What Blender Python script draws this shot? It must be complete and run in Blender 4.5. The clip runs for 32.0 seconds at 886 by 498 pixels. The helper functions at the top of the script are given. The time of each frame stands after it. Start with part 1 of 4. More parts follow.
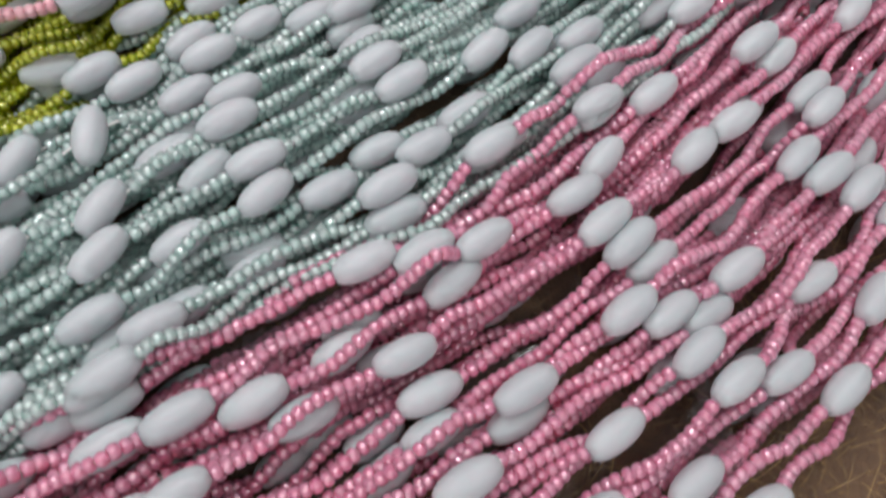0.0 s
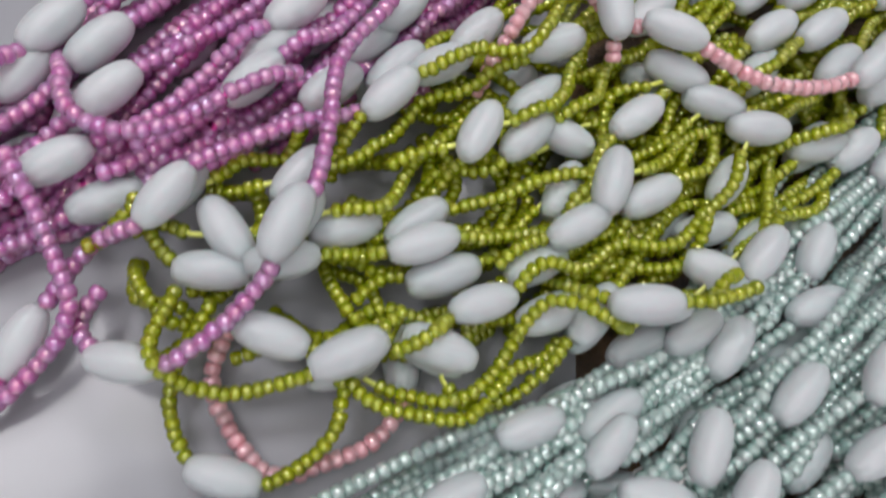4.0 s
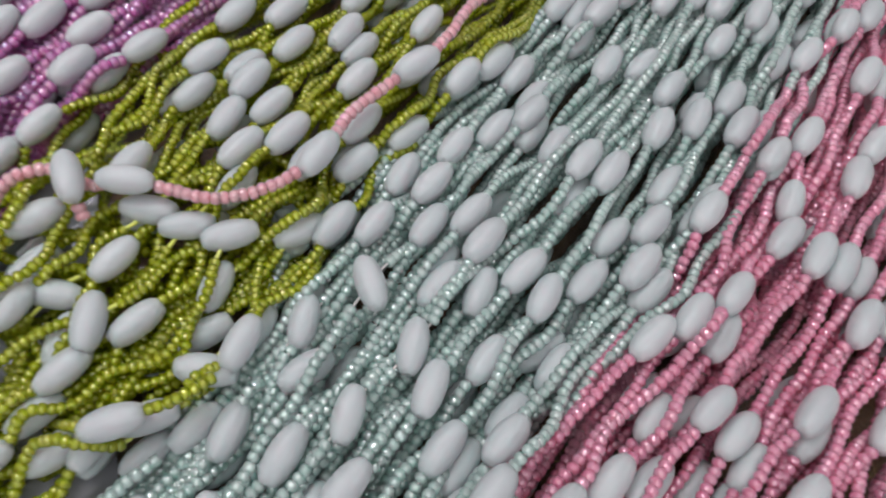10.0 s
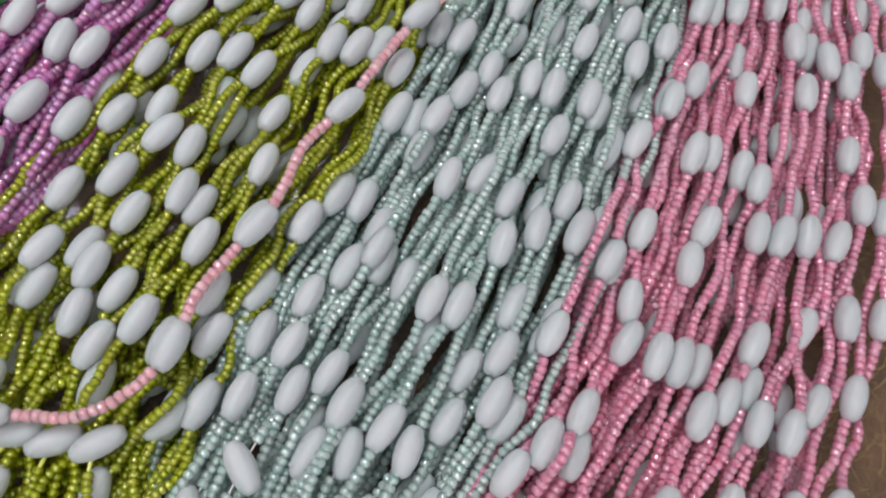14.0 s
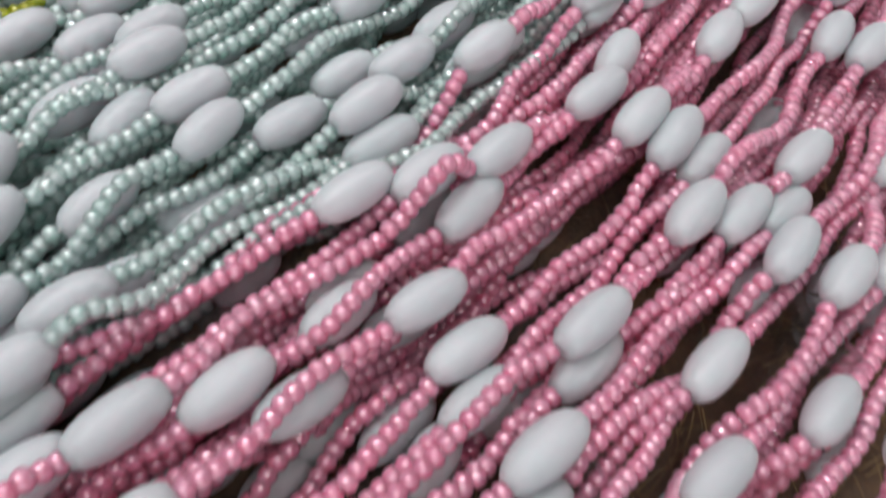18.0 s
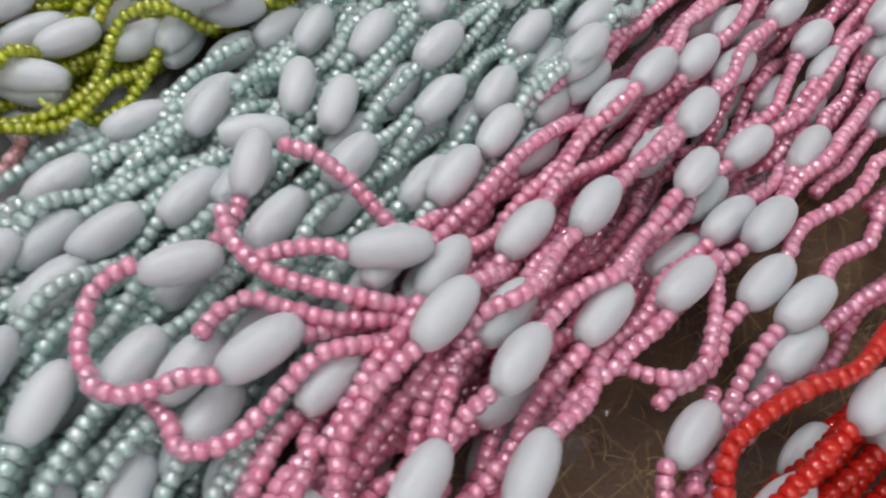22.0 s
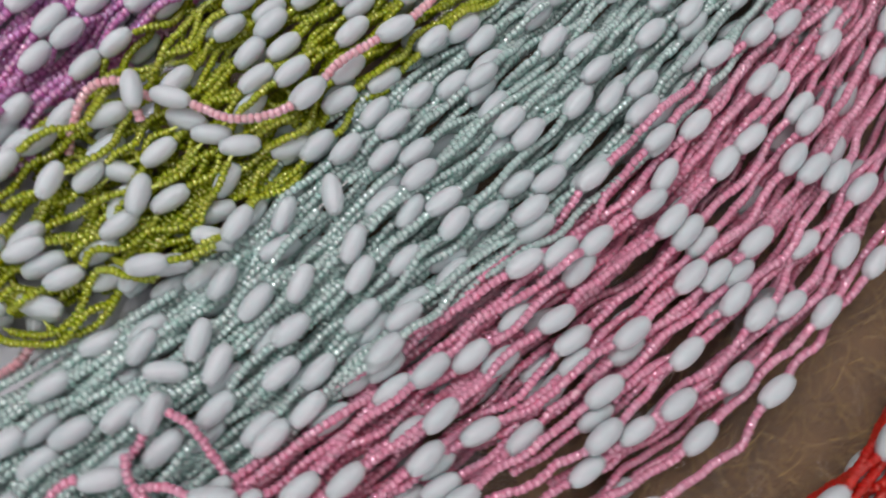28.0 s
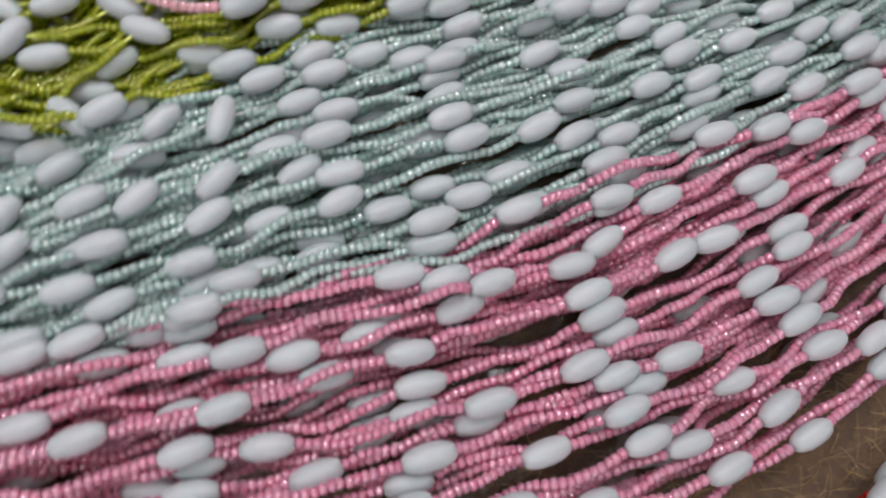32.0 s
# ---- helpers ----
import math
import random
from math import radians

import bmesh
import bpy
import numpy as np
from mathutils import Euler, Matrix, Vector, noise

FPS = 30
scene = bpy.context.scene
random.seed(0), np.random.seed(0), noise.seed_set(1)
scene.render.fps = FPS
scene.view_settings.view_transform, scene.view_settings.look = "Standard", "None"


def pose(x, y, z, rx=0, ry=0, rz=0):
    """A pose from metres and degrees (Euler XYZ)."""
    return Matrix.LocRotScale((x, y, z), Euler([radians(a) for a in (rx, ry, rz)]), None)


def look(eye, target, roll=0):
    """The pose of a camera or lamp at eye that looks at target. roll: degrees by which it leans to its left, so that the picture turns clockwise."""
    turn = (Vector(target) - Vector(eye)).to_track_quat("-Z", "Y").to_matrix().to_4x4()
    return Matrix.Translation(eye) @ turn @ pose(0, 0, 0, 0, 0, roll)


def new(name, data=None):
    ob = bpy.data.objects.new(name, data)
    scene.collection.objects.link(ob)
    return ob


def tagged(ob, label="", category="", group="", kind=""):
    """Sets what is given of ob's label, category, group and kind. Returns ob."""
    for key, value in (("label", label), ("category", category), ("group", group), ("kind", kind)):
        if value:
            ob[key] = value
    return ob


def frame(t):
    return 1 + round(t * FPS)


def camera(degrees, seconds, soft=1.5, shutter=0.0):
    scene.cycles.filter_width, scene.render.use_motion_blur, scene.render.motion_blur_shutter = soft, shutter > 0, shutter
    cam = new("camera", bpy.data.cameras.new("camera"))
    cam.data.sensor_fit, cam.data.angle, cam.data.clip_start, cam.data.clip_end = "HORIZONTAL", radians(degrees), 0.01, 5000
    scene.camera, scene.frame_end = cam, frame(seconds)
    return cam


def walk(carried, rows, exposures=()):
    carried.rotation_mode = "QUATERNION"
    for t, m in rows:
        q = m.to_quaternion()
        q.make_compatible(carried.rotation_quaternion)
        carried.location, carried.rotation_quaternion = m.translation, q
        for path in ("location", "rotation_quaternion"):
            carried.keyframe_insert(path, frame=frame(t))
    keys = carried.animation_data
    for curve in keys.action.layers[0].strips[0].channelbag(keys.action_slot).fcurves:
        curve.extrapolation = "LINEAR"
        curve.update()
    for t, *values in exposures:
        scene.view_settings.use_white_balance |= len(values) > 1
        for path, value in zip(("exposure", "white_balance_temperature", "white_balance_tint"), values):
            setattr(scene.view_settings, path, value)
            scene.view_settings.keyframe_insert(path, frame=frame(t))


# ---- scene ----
cam = camera(61.29, 32.0, soft=2.1, shutter=0.5)
ROWS = [
    (0.0, 0.0005, -0.0004, 0.1189, 22.99, -3.90, 0.43),
    (0.5, -0.0032, 0.0102, 0.1293, 21.85, -4.53, 1.60),
    (1.0, -0.0243, 0.0105, 0.1355, 21.53, -6.58, 3.59),
    (1.5, -0.0424, 0.0128, 0.1309, 21.12, -7.17, 3.19),
    (2.0, -0.0718, 0.0071, 0.1221, 19.77, -8.28, 2.46),
    (2.5, -0.0992, 0.0078, 0.1234, 19.07, -9.16, 2.17),
    (3.0, -0.1243, 0.0099, 0.1195, 18.53, -10.27, 3.46),
    (3.5, -0.1315, 0.0140, 0.1158, 19.26, -7.83, 1.98),
    (4.0, -0.1326, 0.0229, 0.1052, 17.33, -10.08, 2.15),
    (4.5, -0.1267, 0.0380, 0.1091, 16.80, -9.18, 2.22),
    (6.5, -0.1334, 0.0176, 0.0979, 29.60, -11.06, -10.26),
    (7.0, -0.1228, -0.0007, 0.0914, 32.26, -10.46, -9.35),
    (7.5, -0.1123, -0.0047, 0.0972, 31.83, -9.46, -8.37),
    (8.0, -0.1012, -0.0009, 0.0972, 31.10, -8.85, -8.36),
    (8.5, -0.0955, 0.0002, 0.0915, 30.75, -9.09, -9.43),
    (9.0, -0.0889, 0.0002, 0.0951, 29.80, -7.78, -10.55),
    (9.5, -0.0793, 0.0049, 0.1063, 28.97, -7.47, -11.97),
    (10.0, -0.0594, 0.0124, 0.1326, 25.74, -5.17, -14.47),
    (10.5, -0.0631, 0.0108, 0.1595, 22.85, -4.21, -10.89),
    (11.0, -0.0559, 0.0140, 0.1908, 22.83, -1.33, -11.48),
    (11.5, -0.0472, 0.0233, 0.2006, 19.93, -1.85, -13.20),
    (12.0, -0.0409, 0.0251, 0.2057, 19.62, -2.59, -16.16),
    (12.5, -0.0347, 0.0324, 0.2009, 17.86, -3.58, -19.84),
    (13.0, -0.0304, 0.0445, 0.1794, 17.37, -4.64, -23.37),
    (13.5, -0.0286, 0.0511, 0.1675, 17.04, -5.80, -24.84),
    (15.5, -0.0423, 0.0295, 0.1299, 26.15, -6.15, -16.20),
    (16.0, -0.0225, 0.0304, 0.1243, 25.30, -6.55, -13.69),
    (16.5, -0.0071, 0.0275, 0.1128, 25.96, -6.62, -12.19),
    (17.0, -0.0011, 0.0205, 0.1076, 27.33, -5.99, -9.98),
    (17.5, -0.0032, 0.0059, 0.0981, 30.10, -5.00, -9.25),
    (18.0, -0.0083, -0.0077, 0.0847, 31.17, -4.99, -9.36),
    (18.5, -0.0124, -0.0272, 0.0882, 30.05, -7.10, -7.44),
    (19.0, -0.0196, -0.0318, 0.0751, 31.93, -6.50, -9.80),
    (19.5, -0.0248, -0.0363, 0.0739, 32.71, -6.35, -8.76),
    (20.0, -0.0422, -0.0392, 0.0724, 32.68, -6.73, -9.85),
    (20.5, -0.0705, -0.0440, 0.0778, 32.39, -4.96, -12.81),
    (21.0, -0.0771, -0.0442, 0.0827, 30.32, -5.67, -12.87),
    (21.5, -0.0807, -0.0479, 0.0883, 30.55, -5.86, -14.56),
    (22.0, -0.0908, -0.0502, 0.0935, 32.33, -5.17, -17.33),
    (22.5, -0.1053, -0.0418, 0.0975, 32.74, -5.36, -20.35),
    (23.0, -0.1190, -0.0399, 0.1051, 32.79, -4.75, -23.66),
    (23.5, -0.1289, -0.0387, 0.1206, 31.85, -4.13, -26.38),
    (24.0, -0.1289, -0.0362, 0.1386, 28.39, -4.97, -25.82),
    (24.5, -0.1158, -0.0233, 0.1505, 26.64, -4.77, -26.70),
    (25.0, -0.1030, -0.0182, 0.1626, 24.54, -4.27, -27.05),
    (25.5, -0.0924, -0.0146, 0.1698, 23.47, -3.65, -27.00),
    (27.5, -0.0470, 0.0026, 0.1832, 16.20, -4.34, -15.19),
    (28.0, -0.0353, 0.0023, 0.1857, 14.61, -2.83, -4.75),
    (28.5, -0.0137, 0.0026, 0.1778, 14.03, -4.97, 5.59),
    (29.0, -0.0066, 0.0046, 0.1676, 14.01, -7.51, 13.41),
    (29.5, -0.0089, 0.0137, 0.1639, 13.95, -6.87, 17.25),
    (30.0, -0.0014, 0.0028, 0.1723, 14.78, -5.14, 19.44),
    (30.5, -0.0013, -0.0069, 0.1734, 15.15, -5.41, 23.16),
    (31.0, 0.0019, -0.0073, 0.1666, 15.03, -5.30, 24.26),
    (31.5, 0.0035, -0.0057, 0.1631, 14.96, -5.48, 24.08),
    (32.0, -0.0022, 0.0034, 0.1562, 16.68, -6.84, 16.15),
]
walk(cam, [(t, pose(*row)) for t, *row in ROWS], [(0.0, -0.46), (4.0, -0.48), (9.0, -0.60), (13.0, -0.50), (17.0, -0.46), (19.0, -0.29), (22.0, -0.39), (25.0, -0.44), (28.0, -0.52), (32.0, -0.52)])

# ---- world, lamps ----
world = bpy.data.worlds.new("shop_air")
world.use_nodes = True
world.node_tree.nodes["Background"].inputs[0].default_value = (0.9, 0.95, 1.0, 1)
world.node_tree.nodes["Background"].inputs[1].default_value = 0.05
scene.world = world


def area_lamp(name, at, aim, size, watts, colour):
    data = bpy.data.lights.new(name, "AREA")
    data.shape, data.size, data.energy, data.color = "DISK", size, watts, colour
    ob = new(name, data)
    ob.matrix_world = look(at, aim)
    return ob


LAMPS = [((-0.33, 0.44, 0.75), 3.9), ((-0.44, 0.06, 0.75), 2.2), ((0.12, 0.46, 0.75), 3.2)]
for at, watts in LAMPS:
    area_lamp("pendant_lamp", at, (at[0], at[1], 0), 0.22, watts, (1.0, 0.96, 0.985))
# low soft fill from the south, added to flatten contrast; no window known there
window_lamp = area_lamp("window_lamp", (0, -1.98, 0.68), (0, 0, 0.68), 2.3, 18.0, (1.0, 0.965, 0.985))
# added broad overhead fill that lifts the dark gaps between strands; no known source
FILL_PANEL = (0.0, -0.45, 1.66)
panel_lamp = area_lamp("panel_lamp", FILL_PANEL, (FILL_PANEL[0], FILL_PANEL[1], 0), 1.2, 12.0, (1.0, 0.965, 0.985))
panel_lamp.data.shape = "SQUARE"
window_lamp.data.shape, window_lamp.data.size_y = "RECTANGLE", 1.15


# ---- materials ----
def material(name):
    m = bpy.data.materials.new(name)
    m.use_nodes = True
    nodes = m.node_tree.nodes
    return m, nodes, m.node_tree.links, nodes["Principled BSDF"]


def node(nodes, kind, **inputs):
    n = nodes.new(kind)
    for key, value in inputs.items():
        n.inputs[key.replace("_", " ")].default_value = value
    return n


def bead_material(name, low, high, rough=0.2, bump=0.0, milky=0.0, deep=0.0012):
    """Bead colour between low and high, varied from bead to bead, with a faint cloudiness inside each bead."""
    m, nodes, links, p = material(name)
    info = nodes.new("ShaderNodeObjectInfo")
    geo = nodes.new("ShaderNodeNewGeometry")
    add = nodes.new("ShaderNodeMath")
    add.operation = "ADD"
    links.new(info.outputs["Random"], add.inputs[0])
    links.new(geo.outputs["Random Per Island"], add.inputs[1])
    frac = nodes.new("ShaderNodeMath")
    frac.operation = "FRACT"
    links.new(add.outputs[0], frac.inputs[0])
    cloud = node(nodes, "ShaderNodeTexNoise", Scale=900.0, Detail=2.0)
    links.new(geo.outputs["Position"], cloud.inputs["Vector"])
    mixf = nodes.new("ShaderNodeMix")
    mixf.inputs[0].default_value = 0.35
    links.new(frac.outputs[0], mixf.inputs[2])
    links.new(cloud.outputs[0], mixf.inputs[3])
    ramp = nodes.new("ShaderNodeMix")
    ramp.data_type = "RGBA"
    ramp.inputs[6].default_value = (*low, 1)
    ramp.inputs[7].default_value = (*high, 1)
    links.new(mixf.outputs[0], ramp.inputs[0])
    links.new(ramp.outputs[2], p.inputs["Base Color"])
    p.inputs["Roughness"].default_value = rough
    if milky:
        p.inputs["Subsurface Weight"].default_value = milky
        p.inputs["Subsurface Radius"].default_value = (1.0, 0.75, 0.8)
        p.inputs["Subsurface Scale"].default_value = deep
    if bump:
        grain = node(nodes, "ShaderNodeTexNoise", Scale=1400.0, Detail=3.0)
        links.new(geo.outputs["Position"], grain.inputs["Vector"])
        b = node(nodes, "ShaderNodeBump", Strength=bump, Distance=0.0002)
        links.new(grain.outputs[0], b.inputs["Height"])
        links.new(b.outputs[0], p.inputs["Normal"])
    return m


def glass_bead(name, low, high, glow, clear, shine, rough, lustre, rainbow=0.0):
    """Pearly or clear glass: light soaks through the body (glow), part of it passes straight (clear), and a hard gloss lies on top."""
    m, nodes, links, p = material(name)
    info = nodes.new("ShaderNodeObjectInfo")
    geo = nodes.new("ShaderNodeNewGeometry")
    add = nodes.new("ShaderNodeMath")
    add.operation = "ADD"
    links.new(info.outputs["Random"], add.inputs[0])
    links.new(geo.outputs["Random Per Island"], add.inputs[1])
    frac = nodes.new("ShaderNodeMath")
    frac.operation = "FRACT"
    links.new(add.outputs[0], frac.inputs[0])
    cloud = node(nodes, "ShaderNodeTexNoise", Scale=700.0, Detail=2.0)
    links.new(geo.outputs["Position"], cloud.inputs["Vector"])
    share = nodes.new("ShaderNodeMix")
    share.inputs[0].default_value = 0.4
    links.new(frac.outputs[0], share.inputs[2])
    links.new(cloud.outputs[0], share.inputs[3])
    tint = nodes.new("ShaderNodeMix")
    tint.data_type = "RGBA"
    tint.inputs[6].default_value = (*low, 1)
    tint.inputs[7].default_value = (*high, 1)
    links.new(share.outputs[0], tint.inputs[0])
    p.inputs["Roughness"].default_value, p.inputs["Specular IOR Level"].default_value = 0.6, 0.0
    p.inputs["Subsurface Weight"].default_value, p.inputs["Subsurface Scale"].default_value = 1.0, 0.0028
    p.inputs["Subsurface Radius"].default_value = (1.0, 0.8, 0.85)
    soak, straight = nodes.new("ShaderNodeBsdfTranslucent"), nodes.new("ShaderNodeBsdfTransparent")
    pale = node(nodes, "ShaderNodeGamma", Gamma=0.5)
    links.new(tint.outputs[2], pale.inputs["Color"])
    links.new(tint.outputs[2], p.inputs["Base Color"])
    for shader in (soak, straight):
        links.new(pale.outputs[0], shader.inputs["Color"])
    gloss = node(nodes, "ShaderNodeBsdfGlossy", Roughness=0.05)
    skin = node(nodes, "ShaderNodeBsdfGlossy", Roughness=rough)
    if rainbow:
        hue = node(nodes, "ShaderNodeTexNoise", Scale=420.0, Detail=1.0)
        links.new(geo.outputs["Position"], hue.inputs["Vector"])
        ramp = nodes.new("ShaderNodeValToRGB")
        ramp.color_ramp.elements[0].position, ramp.color_ramp.elements[0].color = 0.35, (0.55, 0.75, 1.0, 1)
        ramp.color_ramp.elements[1].position, ramp.color_ramp.elements[1].color = 0.65, (1.0, 0.75, 0.6, 1)
        links.new(hue.outputs[0], ramp.inputs[0])
        links.new(ramp.outputs[0], skin.inputs["Color"])
    else:
        sheen = node(nodes, "ShaderNodeGamma", Gamma=0.25)
        links.new(tint.outputs[2], sheen.inputs["Color"])
        links.new(sheen.outputs[0], skin.inputs["Color"])
    fres = node(nodes, "ShaderNodeFresnel", IOR=shine)
    last = p
    for amount, shader in ((glow, soak), (clear, straight), (lustre, skin), (None, gloss)):
        mix = nodes.new("ShaderNodeMixShader")
        if amount is None:
            links.new(fres.outputs[0], mix.inputs[0])
        else:
            mix.inputs[0].default_value = amount
        links.new(last.outputs[0], mix.inputs[1])
        links.new(shader.outputs[0], mix.inputs[2])
        last = mix
    links.new(last.outputs[0], nodes["Material Output"].inputs[0])
    return m


WHITE = bead_material("white_plastic", (0.42, 0.46, 0.48), (0.49, 0.53, 0.55), rough=0.42, bump=0.10, milky=1.0, deep=0.008)
PINK = glass_bead("pink_pearl", (1.0, 0.23, 0.375), (1.0, 0.345, 0.48), glow=0.24, clear=0.08, shine=1.6, lustre=0.18, rough=0.09)
MINT = glass_bead("mint_pearl", (0.53, 0.82, 0.75), (0.69, 0.91, 0.86), glow=0.30, clear=0.30, shine=1.6, lustre=0.18, rough=0.09)
GREEN = glass_bead("olive_glass", (0.44, 0.53, 0.003), (0.70, 0.78, 0.015), glow=0.30, clear=0.58, shine=1.6, lustre=0.10, rough=0.07)
MAGENTA = glass_bead("magenta_lustre", (1.0, 0.19, 0.66), (1.0, 0.42, 0.84), glow=0.20, clear=0.45, shine=1.6, lustre=0.17, rough=0.10, rainbow=1.0)
RED = glass_bead("red_glass", (0.62, 0.010, 0.007), (0.84, 0.030, 0.014), glow=0.20, clear=0.25, shine=1.5, lustre=0.06, rough=0.10)
SALMON = glass_bead("salmon_pearl", (1.0, 0.34, 0.40), (1.0, 0.48, 0.52), glow=0.18, clear=0.08, shine=1.6, lustre=0.12, rough=0.06)
GREEN_LINING = bead_material("yellow_green_lining", (0.62, 0.68, 0.10), (0.80, 0.84, 0.25), rough=0.35)
MAGENTA_LINING = bead_material("magenta_lining", (0.70, 0.03, 0.34), (0.85, 0.06, 0.46), rough=0.40)
THREAD = bead_material("thread", (0.7, 0.68, 0.66), (0.8, 0.78, 0.76), rough=0.7)


def cloth_material():
    m, nodes, links, p = material("brown_fleece")
    geo = nodes.new("ShaderNodeNewGeometry")
    big = node(nodes, "ShaderNodeTexNoise", Scale=45.0, Detail=5.0, Roughness=0.6)
    fine = node(nodes, "ShaderNodeTexNoise", Scale=1300.0, Detail=4.0)
    for n in (big, fine):
        links.new(geo.outputs["Position"], n.inputs["Vector"])
    ramp = nodes.new("ShaderNodeValToRGB")
    ramp.color_ramp.elements[0].position, ramp.color_ramp.elements[0].color = 0.32, (0.060, 0.031, 0.015, 1)
    ramp.color_ramp.elements[1].position, ramp.color_ramp.elements[1].color = 0.72, (0.22, 0.12, 0.050, 1)
    mix = nodes.new("ShaderNodeMix")
    mix.inputs[0].default_value = 0.4
    links.new(big.outputs[0], mix.inputs[2])
    links.new(fine.outputs[0], mix.inputs[3])
    links.new(mix.outputs[0], ramp.inputs[0])
    links.new(ramp.outputs[0], p.inputs["Base Color"])
    p.inputs["Roughness"].default_value = 0.75
    b = node(nodes, "ShaderNodeBump", Strength=0.6, Distance=0.001)
    links.new(fine.outputs[0], b.inputs["Height"])
    links.new(b.outputs[0], p.inputs["Normal"])
    return m


def plain_material(name, low, high, scale, rough, metal=0.0, bump=0.2, depth=0.001):
    m, nodes, links, p = material(name)
    geo = nodes.new("ShaderNodeNewGeometry")
    tex = node(nodes, "ShaderNodeTexNoise", Scale=scale, Detail=6.0, Roughness=0.6)
    links.new(geo.outputs["Position"], tex.inputs["Vector"])
    ramp = nodes.new("ShaderNodeValToRGB")
    ramp.color_ramp.elements[0].position, ramp.color_ramp.elements[0].color = 0.3, (*low, 1)
    ramp.color_ramp.elements[1].position, ramp.color_ramp.elements[1].color = 0.7, (*high, 1)
    links.new(tex.outputs[0], ramp.inputs[0])
    links.new(ramp.outputs[0], p.inputs["Base Color"])
    p.inputs["Roughness"].default_value, p.inputs["Metallic"].default_value = rough, metal
    b = node(nodes, "ShaderNodeBump", Strength=bump, Distance=depth)
    links.new(tex.outputs[0], b.inputs["Height"])
    links.new(b.outputs[0], p.inputs["Normal"])
    return m


def film_material(name, ior, rough, dullness):
    m, nodes, links, p = material(name)
    clear = nodes.new("ShaderNodeBsdfTransparent")
    clear.inputs[0].default_value = (0.94, 0.95, 0.96, 1)
    gloss = nodes.new("ShaderNodeBsdfGlossy")
    gloss.inputs["Roughness"].default_value = rough
    fres = node(nodes, "ShaderNodeFresnel", IOR=ior)
    haze = nodes.new("ShaderNodeBsdfDiffuse")
    haze.inputs[0].default_value = (0.55, 0.56, 0.58, 1)
    dull = nodes.new("ShaderNodeMixShader")
    dull.inputs[0].default_value = dullness
    links.new(clear.outputs[0], dull.inputs[1])
    links.new(haze.outputs[0], dull.inputs[2])
    mix = nodes.new("ShaderNodeMixShader")
    links.new(fres.outputs[0], mix.inputs[0])
    links.new(dull.outputs[0], mix.inputs[1])
    links.new(gloss.outputs[0], mix.inputs[2])
    links.new(mix.outputs[0], nodes["Material Output"].inputs[0])
    return m


FLEECE = cloth_material()
FIBRE = bead_material("gold_fibre", (0.24, 0.145, 0.05), (0.56, 0.37, 0.13), rough=0.40)
FILM = film_material("clear_film", 1.22, 0.08, 0.03)
FOLD = film_material("crumpled_film", 1.55, 0.05, 0.06)
GREY_SHEET = plain_material("grey_plastic", (0.25, 0.26, 0.285), (0.31, 0.32, 0.345), 10.0, 0.17, bump=0.03, depth=0.001)
GREY_SHEET.node_tree.nodes["Principled BSDF"].inputs["Specular IOR Level"].default_value = 0.3
PLASTER = plain_material("plaster", (0.68, 0.675, 0.66), (0.76, 0.755, 0.74), 6.0, 0.8)
WOOD = plain_material("table_wood", (0.16, 0.09, 0.045), (0.26, 0.15, 0.08), 20.0, 0.5)
STRIP_WOOD = plain_material("worn_brown_wood", (0.16, 0.10, 0.075), (0.30, 0.20, 0.16), 140.0, 0.6)
CARD = plain_material("cream_card", (0.42, 0.42, 0.27), (0.48, 0.48, 0.33), 300.0, 0.5, bump=0.05)
CARD_BLUE = plain_material("pale_card", (0.38, 0.43, 0.46), (0.43, 0.48, 0.51), 300.0, 0.5, bump=0.05)
INK = plain_material("black_ink", (0.03, 0.03, 0.035), (0.06, 0.06, 0.06), 400.0, 0.6)
DARK = plain_material("dark_plastic", (0.012, 0.016, 0.016), (0.028, 0.034, 0.032), 80.0, 0.5)
GREEN_BOARD = plain_material("green_board", (0.045, 0.17, 0.065), (0.065, 0.21, 0.085), 90.0, 0.5)


# ---- mesh helpers ----
def mesh_of(name, verts, faces, mat, smooth=True):
    me = bpy.data.meshes.new(name)
    me.from_pydata([tuple(map(float, v)) for v in verts], [], faces)
    me.materials.append(mat)
    if smooth:
        me.polygons.foreach_set("use_smooth", [True] * len(me.polygons))
    me.update()
    return me


def part(name, me, parent, label="", m=None):
    ob = new(name, me)
    ob.parent = parent
    if m is not None:
        ob.matrix_basis = m
    return tagged(ob, label=label) if label else ob


def box_mesh(name, sx, sy, sz, mat, bevel=0.0):
    bm = bmesh.new()
    bmesh.ops.create_cube(bm, size=1.0, matrix=Matrix.Diagonal((sx, sy, sz, 1)))
    if bevel:
        bmesh.ops.bevel(bm, geom=bm.edges[:], offset=bevel, segments=2, affect="EDGES")
    me = bpy.data.meshes.new(name)
    bm.to_mesh(me)
    bm.free()
    me.materials.append(mat)
    return me


def lathe(profile, seg):
    """Vertices and faces of a profile of (radius, height) turned round the x axis."""
    verts, faces = [], []
    for r, h in profile:
        for k in range(seg):
            a = 2 * math.pi * k / seg
            verts.append((h, r * math.cos(a), r * math.sin(a)))
    for i in range(len(profile) - 1):
        for k in range(seg):
            a, b = i * seg + k, i * seg + (k + 1) % seg
            faces.append((a, b, b + seg, a + seg))
    return np.array(verts), faces


